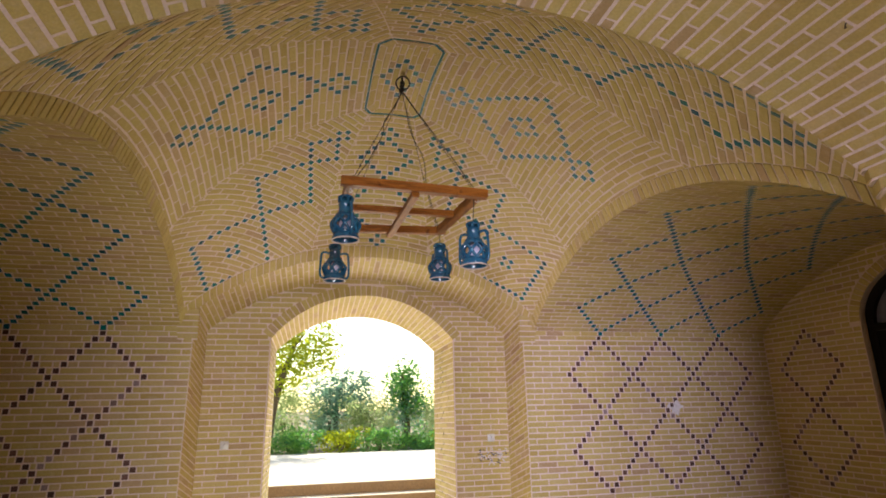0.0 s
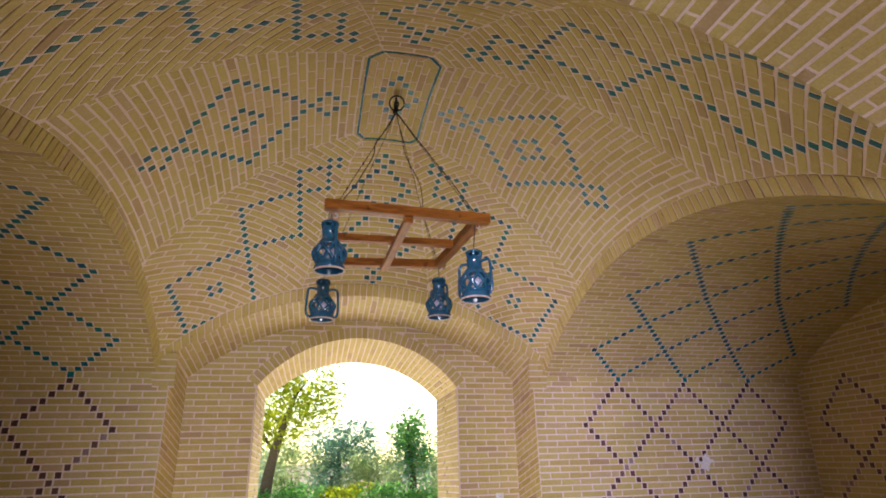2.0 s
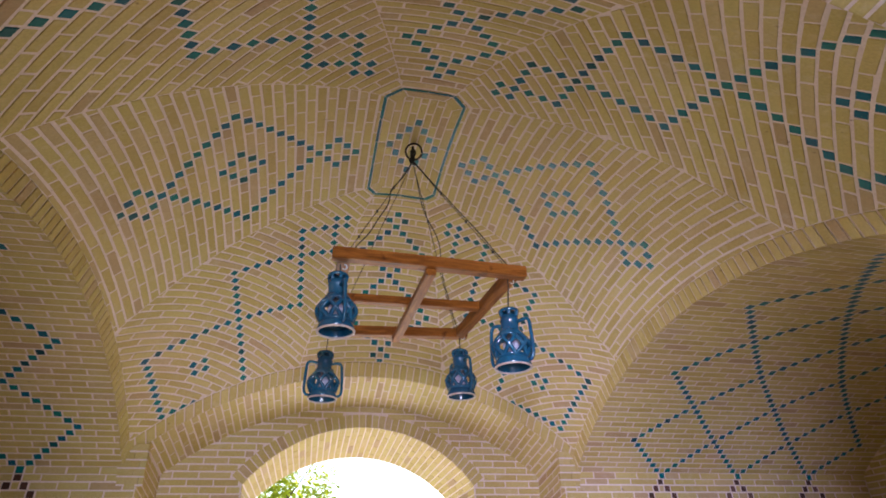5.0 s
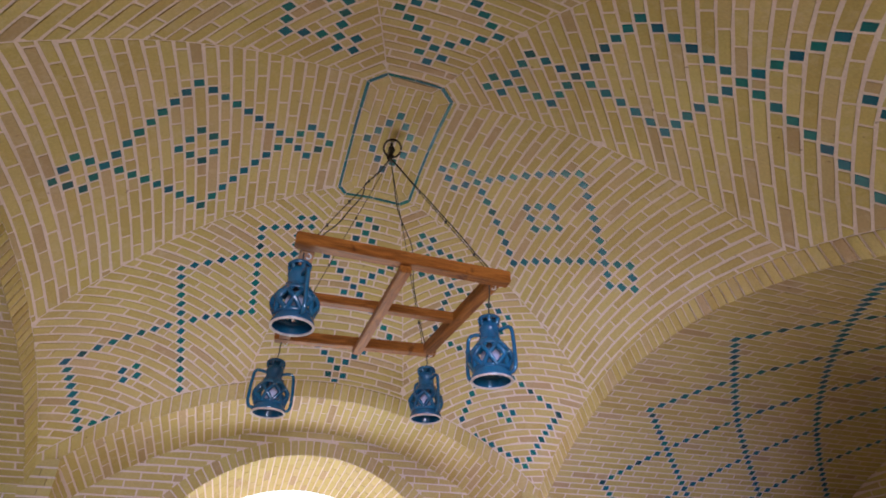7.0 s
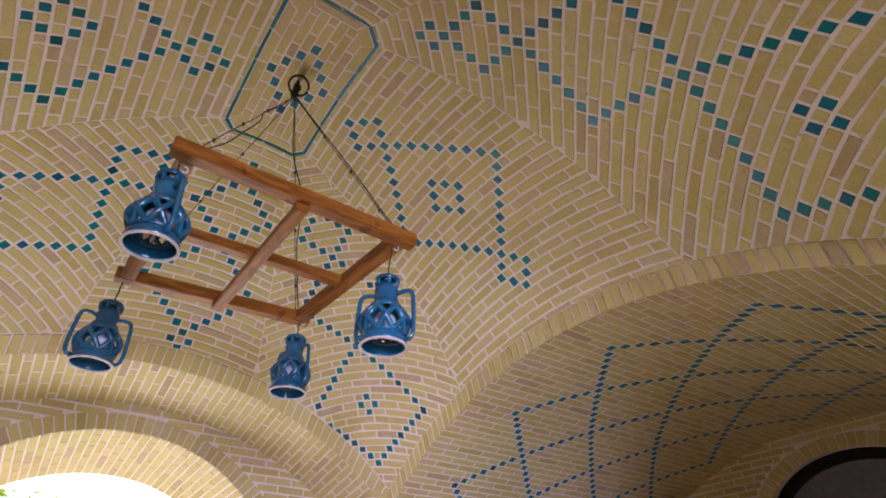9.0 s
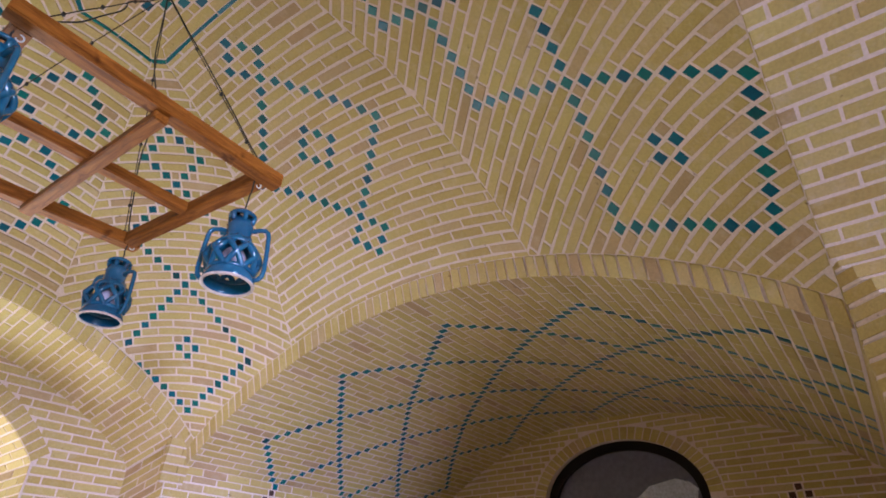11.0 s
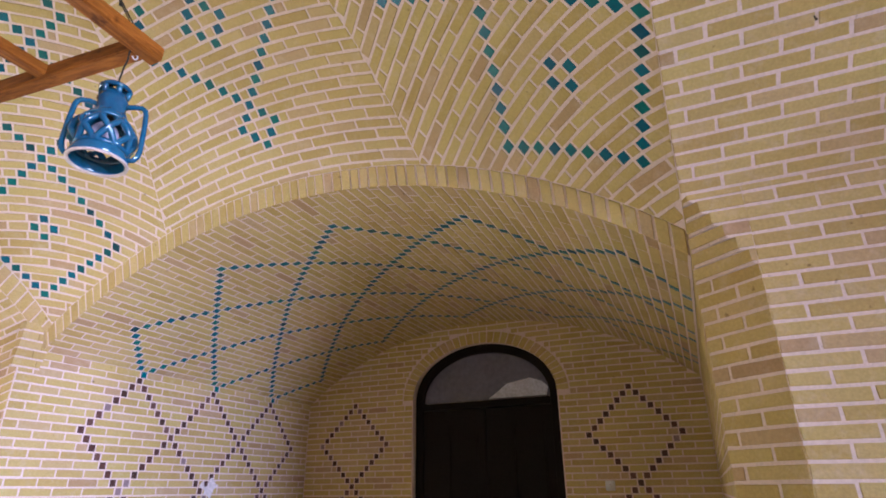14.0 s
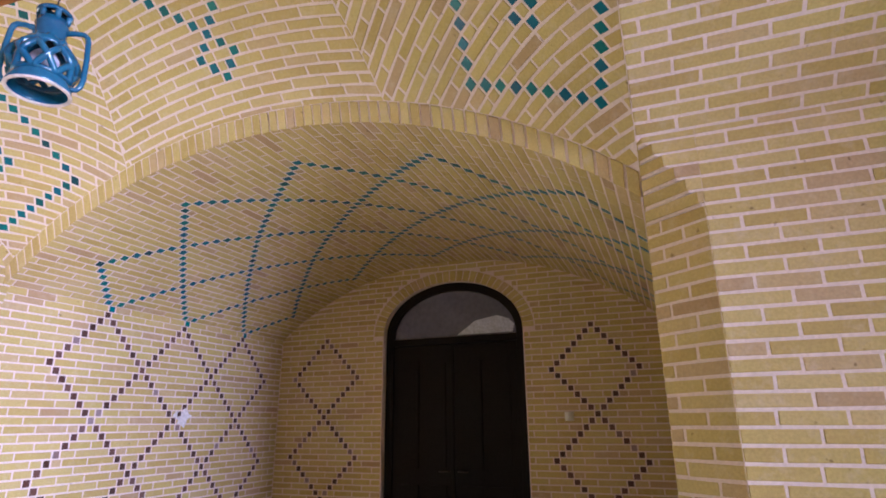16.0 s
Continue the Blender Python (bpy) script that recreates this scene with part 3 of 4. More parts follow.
grid_surface(pv, pass_surf, frange(-p_lim - 0.02, p_lim + 0.02, 50), [PASS_S, S_Y], 1)
n_p = int(2 * p_lim / 0.0600)
for i in range(n_p):
    a0 = -p_lim + i * 2 * p_lim / n_p
    for y0, y1, is_tile in course(PASS_S, S_Y, (), (i % 2) * 0.107):
        pv.piece([(a0, y0), (a0 + 0.0475, y0), (a0 + 0.0475, y1), (a0, y1)], pass_surf, PROUD + rng.uniform(-0.001, 0.001))
tagged(pv.object("ceiling_passage", [BRICK, MORTAR]), "plain ochre brick barrel vault of the passage", "ceiling", kind="structure")

# dome: eight fields of courses round an elongated octagon
OX, OY, OC_N, OC_S = 0.250, 0.530, 0.055, 0.090
RING_E, RING_S = 0.03, 0.10
dm = Bag()
grid_surface(dm, dome, frange(W_X, E_X, 64), frange(S_Y, N_Y, 64), 1)


def diamond(i, k, half):
    return abs(i) + abs(k) == half


def east_tiles(k):
    """Tiles of the fields towards the recesses, by course from the middle of the large diamond."""
    out = set()
    for i in range(-9, 10):
        if diamond(i, k, 8) or diamond(i, k, 2) or diamond(i, k - 10, 2) or diamond(i, k + 10, 2):
            out.add(i)
    return out


def north_tiles(k):
    out = set()
    for i in range(-9, 10):
        if diamond(i, k, 6) or diamond(i, k + 10, 4) or diamond(i, k + 15, 1) or diamond(i, k - 7, 1):
            out.add(i)
    return out


def corner_tiles(k):
    """A chain of diamonds, shrinking from the springer to the octagon."""
    out = set()
    for i in range(-9, 10):
        if diamond(i, k, 8) or diamond(i, k, 1) or diamond(i, k + 14, 6) or diamond(i, k + 23, 3) or diamond(i, k + 27, 1):
            out.add(i)
    return out


def dome_field(origin, out_dir, along, pitch, step, tiles, k0, k1, bounds, half):
    """Courses of even height on the dome's slope: origin is the middle of course 0, out_dir leads down the field, along runs with the courses."""
    o, d, t = Vector(origin), Vector(out_dir).normalized(), Vector(along).normalized()
    down = lambda r: o + d * r
    reach = {0: 0.0}
    for way in (1, -1):
        r, arc, mark = 0.0, 0.0, 1
        while mark <= 2 * max(abs(k0), abs(k1)) + 2:
            p, q = down(r), down(r + way * 0.004)
            arc += math.hypot(0.004, dome_z(q.x, q.y) - dome_z(p.x, p.y))
            r += way * 0.004
            if arc >= mark * pitch / 2:
                reach[way * mark] = r
                mark += 1
    for k in range(k0, k1 + 1):
        where = [i * step for i in tiles(k)]
        r0, r1 = reach[2 * k - 1], reach[2 * k + 1]
        gap = (r1 - r0) * 0.12
        r0, r1 = r0 + gap, r1 - gap
        for a, b, is_tile in course(-half, half, where, 0.03 + (k % 2) * 0.107 + rng.uniform(-0.01, 0.01), step * 0.82):
            poly = [(o.x + t.x * u + d.x * v, o.y + t.y * u + d.y * v) for u, v in ((a, r0), (b, r0), (b, r1), (a, r1))]
            for na, nb, nc in bounds:
                poly = clip(poly, na, nb, nc) if poly else poly
            if len(poly) < 3 or area(poly) < 0.0004:
                continue
            turn = sum(p[0] * q[1] - q[0] * p[1] for p, q in zip(poly, poly[1:] + poly[:1]))
            dm.piece(poly[::-1] if turn > 0 else poly, dome, PROUD + rng.uniform(-0.001, 0.001), 2 if is_tile else 0)


def half_plane(p, q, inside, gap=0.003):
    """The half plane bounded by p and q that holds inside, drawn in by a gap."""
    a, b = q[1] - p[1], p[0] - q[0]
    ln = math.hypot(a, b)
    a, b = a / ln, b / ln
    c = a * p[0] + b * p[1]
    if a * inside[0] + b * inside[1] > c:
        a, b, c = -a, -b, -c
    return (a, b, c - gap)


RIDGE_N, RIDGE_E_N, RIDGE_E_S = 0.66, 1.00, 0.885
for sx, sy in ((1, 1), (1, -1), (-1, 1), (-1, -1)):
    P = lambda x, y: (CX + sx * x, MY + sy * y)
    oc = OC_N if sy > 0 else OC_S
    n_edge = (N_Y - MY) if sy > 0 else (MY - S_Y)
    ring = RING_S if sy > 0 else 0.0
    a, b = P(OX - oc, OY), P(OX, OY - oc)
    a2, b2 = P(RIDGE_N, n_edge), P(XE, RIDGE_E_N if sy > 0 else RIDGE_E_S)
    inside = P(1.4, 1.5)
    limits = [half_plane(a, a2, inside), half_plane(b, b2, inside), half_plane(a, b, inside), half_plane(P(XE - RING_E, 0), P(XE - RING_E, 1), inside), half_plane(P(0, n_edge - ring), P(1, n_edge - ring), inside)]
    if sy > 0:
        dome_field(P(1.425, 1.645) if sx > 0 else P(1.375, 1.68), (sx * 0.735, 0.678), (0.707, -0.707) if sx > 0 else (-0.742, -0.67), 0.0592, 0.0535, corner_tiles, -36, 14, limits, 1.6)
    else:
        dome_field(P(1.372, 1.742), (sx * 0.68, -0.733), (sx * 0.70, 0.714), 0.0630, 0.0598, corner_tiles, -36, 14, limits, 1.6)
for sy in (1, -1):
    n_edge = (N_Y - MY) if sy > 0 else (MY - S_Y)
    y, ring, oc = MY + sy * n_edge, RING_S if sy > 0 else 0.0, OC_N if sy > 0 else OC_S
    inside = (CX, MY + sy * 1.2)
    limits = [half_plane((CX + s * (OX - oc), MY + sy * OY), (CX + s * RIDGE_N, y), inside) for s in (1, -1)]
    limits += [half_plane((0, MY + sy * OY), (1, MY + sy * OY), inside), half_plane((0, y - sy * ring), (1, y - sy * ring), inside)]
    dome_field((CX + 0.04, MY + sy * 1.555), (0.03, sy), (1, 0), 0.0600, 0.060, north_tiles, -20, 12, limits, 0.9)
for sx in (1, -1):
    x = CX + sx * XE
    inside = (CX + sx * 1.2, MY)
    limits = [half_plane((CX + sx * OX, MY + OY - OC_N), (x, MY + RIDGE_E_N), inside), half_plane((CX + sx * OX, MY - OY + OC_S), (x, MY - RIDGE_E_S), inside)]
    limits += [half_plane((CX + sx * OX, 0), (CX + sx * OX, 1), inside), half_plane((x - sx * RING_E, 0), (x - sx * RING_E, 1), inside)]
    dome_field((CX + sx * 1.055, MY + 0.09), (sx, -0.04), (0, 1), 0.0612, 0.0592, east_tiles, -16, 16, limits, 1.2)

# bricks on edge along the four arches
for sx in (1, -1):
    n = 68

    def lip(y, w, h):
        """The face of the recess arch: w runs from the dome's edge down to the vault."""
        p = Vector((CX + sx * (XE - RING_E + 0.034 * w / LIP), y, dome_z(CX + sx * (XE - RING_E), y) + (z_east(min(abs(y - CY), YN)) - 0.062 - dome_z(CX + sx * (XE - RING_E), y)) * w / LIP))
        return p + Vector((-sx * 0.8, 0, -0.6)) * h

    LIP = 0.075
    grid_surface(dm, lip, frange(S_Y, N_Y, 60), [-0.004, LIP], 1, -0.001)
    for i in range(n):
        y0, y1 = S_Y + (i + 0.1) * (N_Y - S_Y) / n, S_Y + (i + 0.9) * (N_Y - S_Y) / n
        dm.piece([(y0, 0), (y1, 0), (y1, LIP), (y0, LIP)][::sx], lip, PROUD + 0.004)
for sy, y in ((1, N_Y),):
    n = 60
    for i in range(n):
        x0, x1 = W_X + (i + 0.08) * 2 * XE / n, W_X + (i + 0.92) * 2 * XE / n
        dm.piece([(x0, y - sy * (RING_S - 0.004)), (x0, y), (x1, y), (x1, y - sy * (RING_S - 0.004))][::sy], dome, PROUD + 0.004)

# octagon: a thin teal line, concentric courses inside it, a diamond of tiles round the hook
octa = [(OX - OC_N, OY), (OX, OY - OC_N), (OX, -OY + OC_S), (OX - OC_S, -OY), (-OX + OC_S, -OY), (-OX, -OY + OC_S), (-OX, OY - OC_N), (-OX + OC_N, OY)]


def inner(inset):
    return [(px * (OX - inset) / OX, py * (OY - inset) / OY) for px, py in octa]


def band(i0, i1, cells, mat, split=0.0):
    outer, inn = inner(i0), inner(i1)
    for i in range(8):
        j = (i + 1) % 8
        ln = math.hypot(outer[j][0] - outer[i][0], outer[j][1] - outer[i][1])
        n = max(1, round(ln / cells))
        for c in range(n):
            f0, f1 = (c + split / 2) / n, (c + 1 - split / 2) / n
            q = [(outer[i][0] + (outer[j][0] - outer[i][0]) * f, outer[i][1] + (outer[j][1] - outer[i][1]) * f) for f in (f0, f1)]
            q += [(inn[i][0] + (inn[j][0] - inn[i][0]) * f, inn[i][1] + (inn[j][1] - inn[i][1]) * f) for f in (f1, f0)]
            dm.piece([(CX + px, MY + py) for px, py in q][::-1], dome, PROUD, mat, 0.002)


band(0.0, 0.017, 0.21, 2, 0.02)
band(0.022, 0.070, 0.21, 0, 0.05)
for k in range(-3, 4):
    where = [0.03 + q * (0.236 - 0.078 * abs(k)) for q in ((1, -1) if abs(k) < 3 else (0,))]
    for a, c, is_tile in course(-OY + 0.080, OY - 0.080, where, 0.04 + (k % 2) * 0.1, 0.056):
        dm.piece([(CX + k * 0.0505 - 0.0205, MY + a), (CX + k * 0.0505 - 0.0205, MY + c), (CX + k * 0.0505 + 0.0205, MY + c), (CX + k * 0.0505 + 0.0205, MY + a)], dome, PROUD, 2 if is_tile else 0)
tagged(dm.object("ceiling_dome", [BRICK, MORTAR, TEAL]), "shallow ochre brick dome with teal glazed tile diamonds", "ceiling", kind="structure")

# ---- shell: floor, roof, outer faces, closed all round ----
fl = Bag()
fl.box((BACK_W - 0.6, PASS_S - 0.2, -0.2), (BACK_E + 1.6, NICHE_BACK + 0.92, 0.0))
tagged(fl.object("floor", [FLOOR]), "plain stone floor", "floor", kind="structure")
rf = Bag()
rf.box((BACK_W - 0.6, PASS_S - 0.2, 4.6), (BACK_E + 1.6, NICHE_BACK + 0.92, 4.85))
tagged(rf.object("roof", [PLASTER]), "flat plastered roof over the vaults", "roof", kind="structure")
for nm, lo, hi in (("wall_outer_west", (BACK_W - 0.6, S_Y - 0.5, 0), (BACK_W - 0.32, NICHE_BACK + 0.92, 4.6)),
                   ("wall_outer_east", (BACK_E + 1.3, S_Y - 0.5, 0), (BACK_E + 1.6, NICHE_BACK + 0.92, 4.6)),
                   ("wall_outer_north_east", (CX + 1.73, NICHE_BACK + 0.02, 0), (BACK_E + 1.3, NICHE_BACK + 0.9, 4.6)),
                   ("wall_outer_north_west", (BACK_W - 0.32, NICHE_BACK + 0.02, 0), (CX - 1.73, NICHE_BACK + 0.9, 4.6)),
                   ("wall_outer_north_top", (CX - 1.73, NICHE_BACK + 0.02, 3.41), (CX + 1.73, NICHE_BACK + 0.9, 4.6)),
                   ("wall_outer_end", (BACK_E + 0.3, S_Y - 0.5, 0), (BACK_E + 1.3, S_Y - 0.2, 4.6)),
                   ("wall_recess_lintel_east", (E_X + 0.03, S_Y - 0.55, 2.76), (BACK_E + 1.3, S_Y - 0.05, 4.6)), ("wall_recess_lintel_west", (BACK_W - 0.32, S_Y - 0.55, 2.76), (W_X - 0.03, S_Y - 0.05, 4.6)),
                   ("wall_outer_south_top", (PASS_W - 0.3, PASS_S - 0.2, 3.35), (PASS_E + 0.3, PASS_S + 0.1, 4.6))):
    b = Bag()
    b.box(lo, hi)
    tagged(b.object(nm, [BRICK]), "plain outer brick wall", "wall", kind="structure")

# ---- things ----
def empty(name, label, category, group="", at=(0, 0, 0)):
    ob = new(name)
    ob.location = at
    return tagged(ob, label, category, group)


def tube(bm, pts, radius, sides=7, taper=None):
    """Sweeps a round section along points."""
    pts = [Vector(p) for p in pts]
    rings, side = [], None
    for i, p in enumerate(pts):
        d = (pts[min(i + 1, len(pts) - 1)] - pts[max(i - 1, 0)]).normalized()
        if side is None:
            side = d.orthogonal().normalized()
        side = (side - d * side.dot(d)).normalized()
        up = d.cross(side)
        r = radius * (taper[i] if taper else 1)
        rings.append([bm.verts.new(p + (side * math.cos(2 * math.pi * k / sides) + up * math.sin(2 * math.pi * k / sides)) * r) for k in range(sides)])
    for a, b in zip(rings, rings[1:]):
        for k in range(sides):
            bm.faces.new((a[k], a[(k + 1) % sides], b[(k + 1) % sides], b[k]))
    bm.faces.new(rings[0][::-1])
    bm.faces.new(rings[-1])
    return bm


def lathe(bm, profile, n=36):
    """Turns a closed (r, z) profile round the z axis."""
    rings = [[bm.verts.new((r * math.cos(2 * math.pi * k / n), r * math.sin(2 * math.pi * k / n), z)) for k in range(n)] for r, z in profile]
    for a, b in zip(rings, rings[1:] + rings[:1]):
        for k in range(n):
            bm.faces.new((a[k], a[(k + 1) % n], b[(k + 1) % n], b[k]))
    bmesh.ops.recalc_face_normals(bm, faces=bm.faces)
    return bm


def block(size, bevel=0.004, at=(0, 0, 0), segments=2):
    bm = bmesh.new()
    bmesh.ops.create_cube(bm, size=1)
    bmesh.ops.scale(bm, vec=size, verts=bm.verts)
    if bevel:
        bmesh.ops.bevel(bm, geom=bm.edges[:], offset=bevel, segments=segments, affect='EDGES')
    bmesh.ops.translate(bm, vec=at, verts=bm.verts)
    return bm


# hanging wooden frame
FA, FB, FC, FD = Vector((0.625, 4.01, 3.155)), Vector((1.585, 3.975, 3.115)), Vector((1.53, 4.985, 3.15)), Vector((0.62, 5.05, 3.145))
HOOK = Vector((1.07, 4.36, 4.10))
lamp_frame = empty("hanging_frame", "varnished pine ladder frame hung on cables from the dome", "chandelier", at=HOOK)
base_inv = Matrix.Translation(HOOK).inverted()


def beam(a, b, over=0.03, drop=0.0, width=0.064, height=0.064):
    a, b = Vector(a), Vector(b)
    d = (b - a).normalized()
    bm = block(((b - a).length + 2 * over, width, height), 0.005)
    for v in bm.verts:
        v.co.y += 0.002 * math.sin(v.co.x * 9)
    ob = part("beam", bm, WOOD, lamp_frame, smooth=False)
    side = Vector((0, 0, 1)).cross(d).normalized()
    m = Matrix((d, side, d.cross(side))).transposed().to_4x4()
    m.translation = (a + b) / 2 + Vector((0, 0, drop))
    ob.matrix_basis = base_inv @ m


beam(FA, FB, 0.035)
beam(FD, FC, 0.035)
beam(FB + Vector((-0.03, 0.03, 0)), FC + Vector((-0.02, -0.03, 0)), 0.0, 0.0)
beam(FA + Vector((0.03, 0.03, 0)), FD + Vector((0.02, -0.03, 0)), 0.0, 0.0)
beam((FA + FD) / 2 + Vector((0.05, 0, 0)), (FB + FC) / 2 + Vector((-0.05, 0, 0)), 0.0, 0.0, 0.055, 0.05)
beam(FA.lerp(FB, 0.50) + Vector((0, 0.0, -0.03)), FD.lerp(FC, 0.50) + Vector((0.0, 0.0, -0.03)), 0.008, -0.02, 0.055, 0.04)


def on_frame(name, bm, mat, label=""):
    ob = part(name, bm, mat, lamp_frame, label)
    ob.matrix_basis = base_inv
    return ob


def wander(a, b, sag, amount, seed, n=26):
    r = random.Random(seed)
    ph = [r.uniform(0, 6.28) for _ in range(4)]
    out = []
    for i in range(n + 1):
        f = i / n
        p = Vector(a).lerp(Vector(b), f) + Vector((0, 0, -sag * 4 * f * (1 - f)))
        w = amount * math.sin(math.pi * f)
        p += Vector((math.sin(7 * f + ph[0]) + 0.5 * math.sin(17 * f + ph[1]), math.sin(8 * f + ph[2]), 0.4 * math.sin(13 * f + ph[3]))) * w
        out.append(p)
    return out


for i, end in enumerate((FA + Vector((0.05, 0.0, 0.03)), FB + Vector((-0.07, 0.0, 0.03)), FC + Vector((-0.05, -0.01, 0.03)), FD + Vector((0.05, -0.01, 0.03)))):
    on_frame("wire", tube(bmesh.new(), wander(HOOK, end, 0.0, 0.002, i), 0.0022), IRON, "thin rusty hanging wire")
    if i < 3:
        on_frame("cable", tube(bmesh.new(), wander(HOOK + Vector((0, 0, 0.01)), end + Vector((0.02, 0, 0)), 0.03 if i in (0, 2) else 0.0, 0.022 if i in (0, 2) else 0.005, 40 + i), 0.0032), CABLE, "black lamp cable")
    for f in (0.35, 0.62, 0.88):
        p = HOOK.lerp(end, f)
        on_frame("cable_tie", block((0.012, 0.012, 0.016), 0.002, p, 1), CABLE)
    on_frame("screw_eye", tube(bmesh.new(), [end + Vector((0.012 * math.cos(t), 0, 0.004 + 0.012 * math.sin(t))) for t in frange(0, 6.0, 12)], 0.0022, 5), IRON)
ring_c = Vector((1.072, 4.33, 4.16))
on_frame("iron_ring", tube(bmesh.new(), [ring_c + Vector((0.054 * math.cos(t), -0.036 * math.sin(t), 0.040 * math.sin(t))) for t in frange(0, 2 * math.pi * 0.98, 32)], 0.0065), IRON, "rusty iron ceiling ring")
on_frame("ceiling_eye", tube(bmesh.new(), [(1.07, 4.355, 4.26), (1.07, 4.355, 4.205), (1.082, 4.355, 4.19), (1.07, 4.355, 4.178), (1.06, 4.355, 4.19)], 0.008), IRON)
knot = bmesh.new()
for s in range(5):
    r = random.Random(s)
    tube(knot, [HOOK + Vector((r.uniform(-0.018, 0.018), r.uniform(-0.018, 0.018), 0.09 - 0.013 * k)) for k in range(9)], 0.0055, 6)
on_frame("knot", knot, CABLE, "tangle of cable and wire")
on_frame("hook", tube(bmesh.new(), [HOOK + Vector((0.02 * math.sin(t * 1.3), 0, 0.11 - 0.028 * t)) for t in frange(0, 4.6, 16)], 0.006), IRON)


def bulb_r(z):
    """Radius of the lantern's openwork globe."""
    for (z0, r0), (z1, r1) in zip(GLOBE, GLOBE[1:]):
        if z0 <= z <= z1:
            f = (z - z0) / (z1 - z0)
            f = f * f * (3 - 2 * f)
            return r0 + (r1 - r0) * f
    return GLOBE[-1][1]


GLOBE = [(0.038, 0.069), (0.092, 0.085), (0.168, 0.044)]


def lantern(at, spin, cord_top, label, tilt=0.0):
    lan = empty("lantern", label, "lantern", "lanterns on the frame")
    skirt = [(0.082, 0.0), (0.081, 0.014), (0.076, 0.028), (0.071, 0.042), (0.066, 0.042), (0.070, 0.026), (0.074, 0.010), (0.075, 0.0)]
    part("skirt", lathe(bmesh.new(), skirt), LANTERN, lan)
    part("rim", lathe(bmesh.new(), [(0.0835, -0.003), (0.0845, 0.001), (0.082, 0.004), (0.075, 0.004), (0.0735, 0.0), (0.075, -0.003)]), RIM_CLAY, lan, "pale unglazed rim")
    globe = part("openwork_globe", lathe(bmesh.new(), [(0.069, 0.136), (0.064, 0.146), (0.054, 0.160), (0.047, 0.167), (0.041, 0.162), (0.048, 0.155), (0.057, 0.143), (0.062, 0.136)]), LANTERN, lan, "pierced lattice of glazed clay ribs")
    for k in range(8):
        for s in (1, -1):
            pts = []
            for i in range(15):
                z = 0.040 + 0.126 * i / 14
                a = 2 * math.pi * k / 8 + s * (1.15 * i / 14)
                pts.append((bulb_r(z) * math.cos(a), bulb_r(z) * math.sin(a), z))
            part("rib", tube(bmesh.new(), pts, 0.0098, 7), LANTERN, globe)
    part("band", lathe(bmesh.new(), [(0.073, 0.036), (0.076, 0.043), (0.074, 0.050), (0.064, 0.050), (0.064, 0.036)]), LANTERN, lan)
    neck = [(0.048, 0.158), (0.044, 0.172), (0.041, 0.187), (0.041, 0.212), (0.045, 0.219), (0.040, 0.227), (0.040, 0.240), (0.030, 0.240), (0.030, 0.180), (0.036, 0.156)]
    part("neck", lathe(bmesh.new(), neck), LANTERN, lan)
    cap = part("cap", lathe(bmesh.new(), [(0.046, 0.258), (0.048, 0.266), (0.042, 0.274), (0.012, 0.280), (0.012, 0.272), (0.036, 0.266), (0.038, 0.258)]), LANTERN, lan, "pierced cap")
    for k in range(6):
        a = 2 * math.pi * k / 6
        part("post", tube(bmesh.new(), [(0.036 * math.cos(a), 0.036 * math.sin(a), 0.236), (0.041 * math.cos(a), 0.041 * math.sin(a), 0.262)], 0.009, 6), LANTERN, cap)
    for s in (1, -1):
        path = [(0.038, 0.205), (0.064, 0.212), (0.086, 0.212), (0.096, 0.203), (0.100, 0.188), (0.104, 0.13), (0.106, 0.06), (0.102, 0.035), (0.092, 0.022), (0.076, 0.020)]
        part("handle", tube(bmesh.new(), [(s * r, 0, z) for r, z in path], 0.0082, 9), LANTERN, lan)
    bulb = bmesh.new()
    bmesh.ops.create_uvsphere(bulb, u_segments=18, v_segments=10, radius=0.040)
    bmesh.ops.translate(bulb, vec=(0, 0, 0.098), verts=bulb.verts)
    part("bulb", bulb, BULB, lan, "unlit white bulb")
    part("socket", lathe(bmesh.new(), [(0.017, 0.125), (0.019, 0.175), (0.004, 0.178), (0.004, 0.125)], 20), DARK_PLASTIC, lan)
    for k in range(2):
        part("socket_wing", block((0.022, 0.004, 0.016), 0.001, (0.03 * (1 - 2 * k), 0.01, 0.05), 1), PLASTIC, lan)
    lan.matrix_basis = Matrix.Translation(at) @ pose(0, 0, 0, tilt, 0, spin) @ Matrix.Scale(1.14, 4)
    inv = lan.matrix_basis.inverted()
    top = Vector(at) + Vector((0, 0, 0.313))
    cord = part("cord", tube(bmesh.new(), wander(top, cord_top, 0, 0.002, int(spin)), 0.0032, 6), CABLE, lan, "thin dark hanging cord")
    cord.matrix_basis = inv
    hk = part("hook", tube(bmesh.new(), [Vector(cord_top) + Vector((0.022 + 0.011 * math.cos(t), 0, -0.012 + 0.014 * math.sin(t))) for t in frange(-2.6, 1.9, 14)], 0.0028, 6), PLASTIC, lan, "pale cup hook")
    hk.matrix_basis = inv


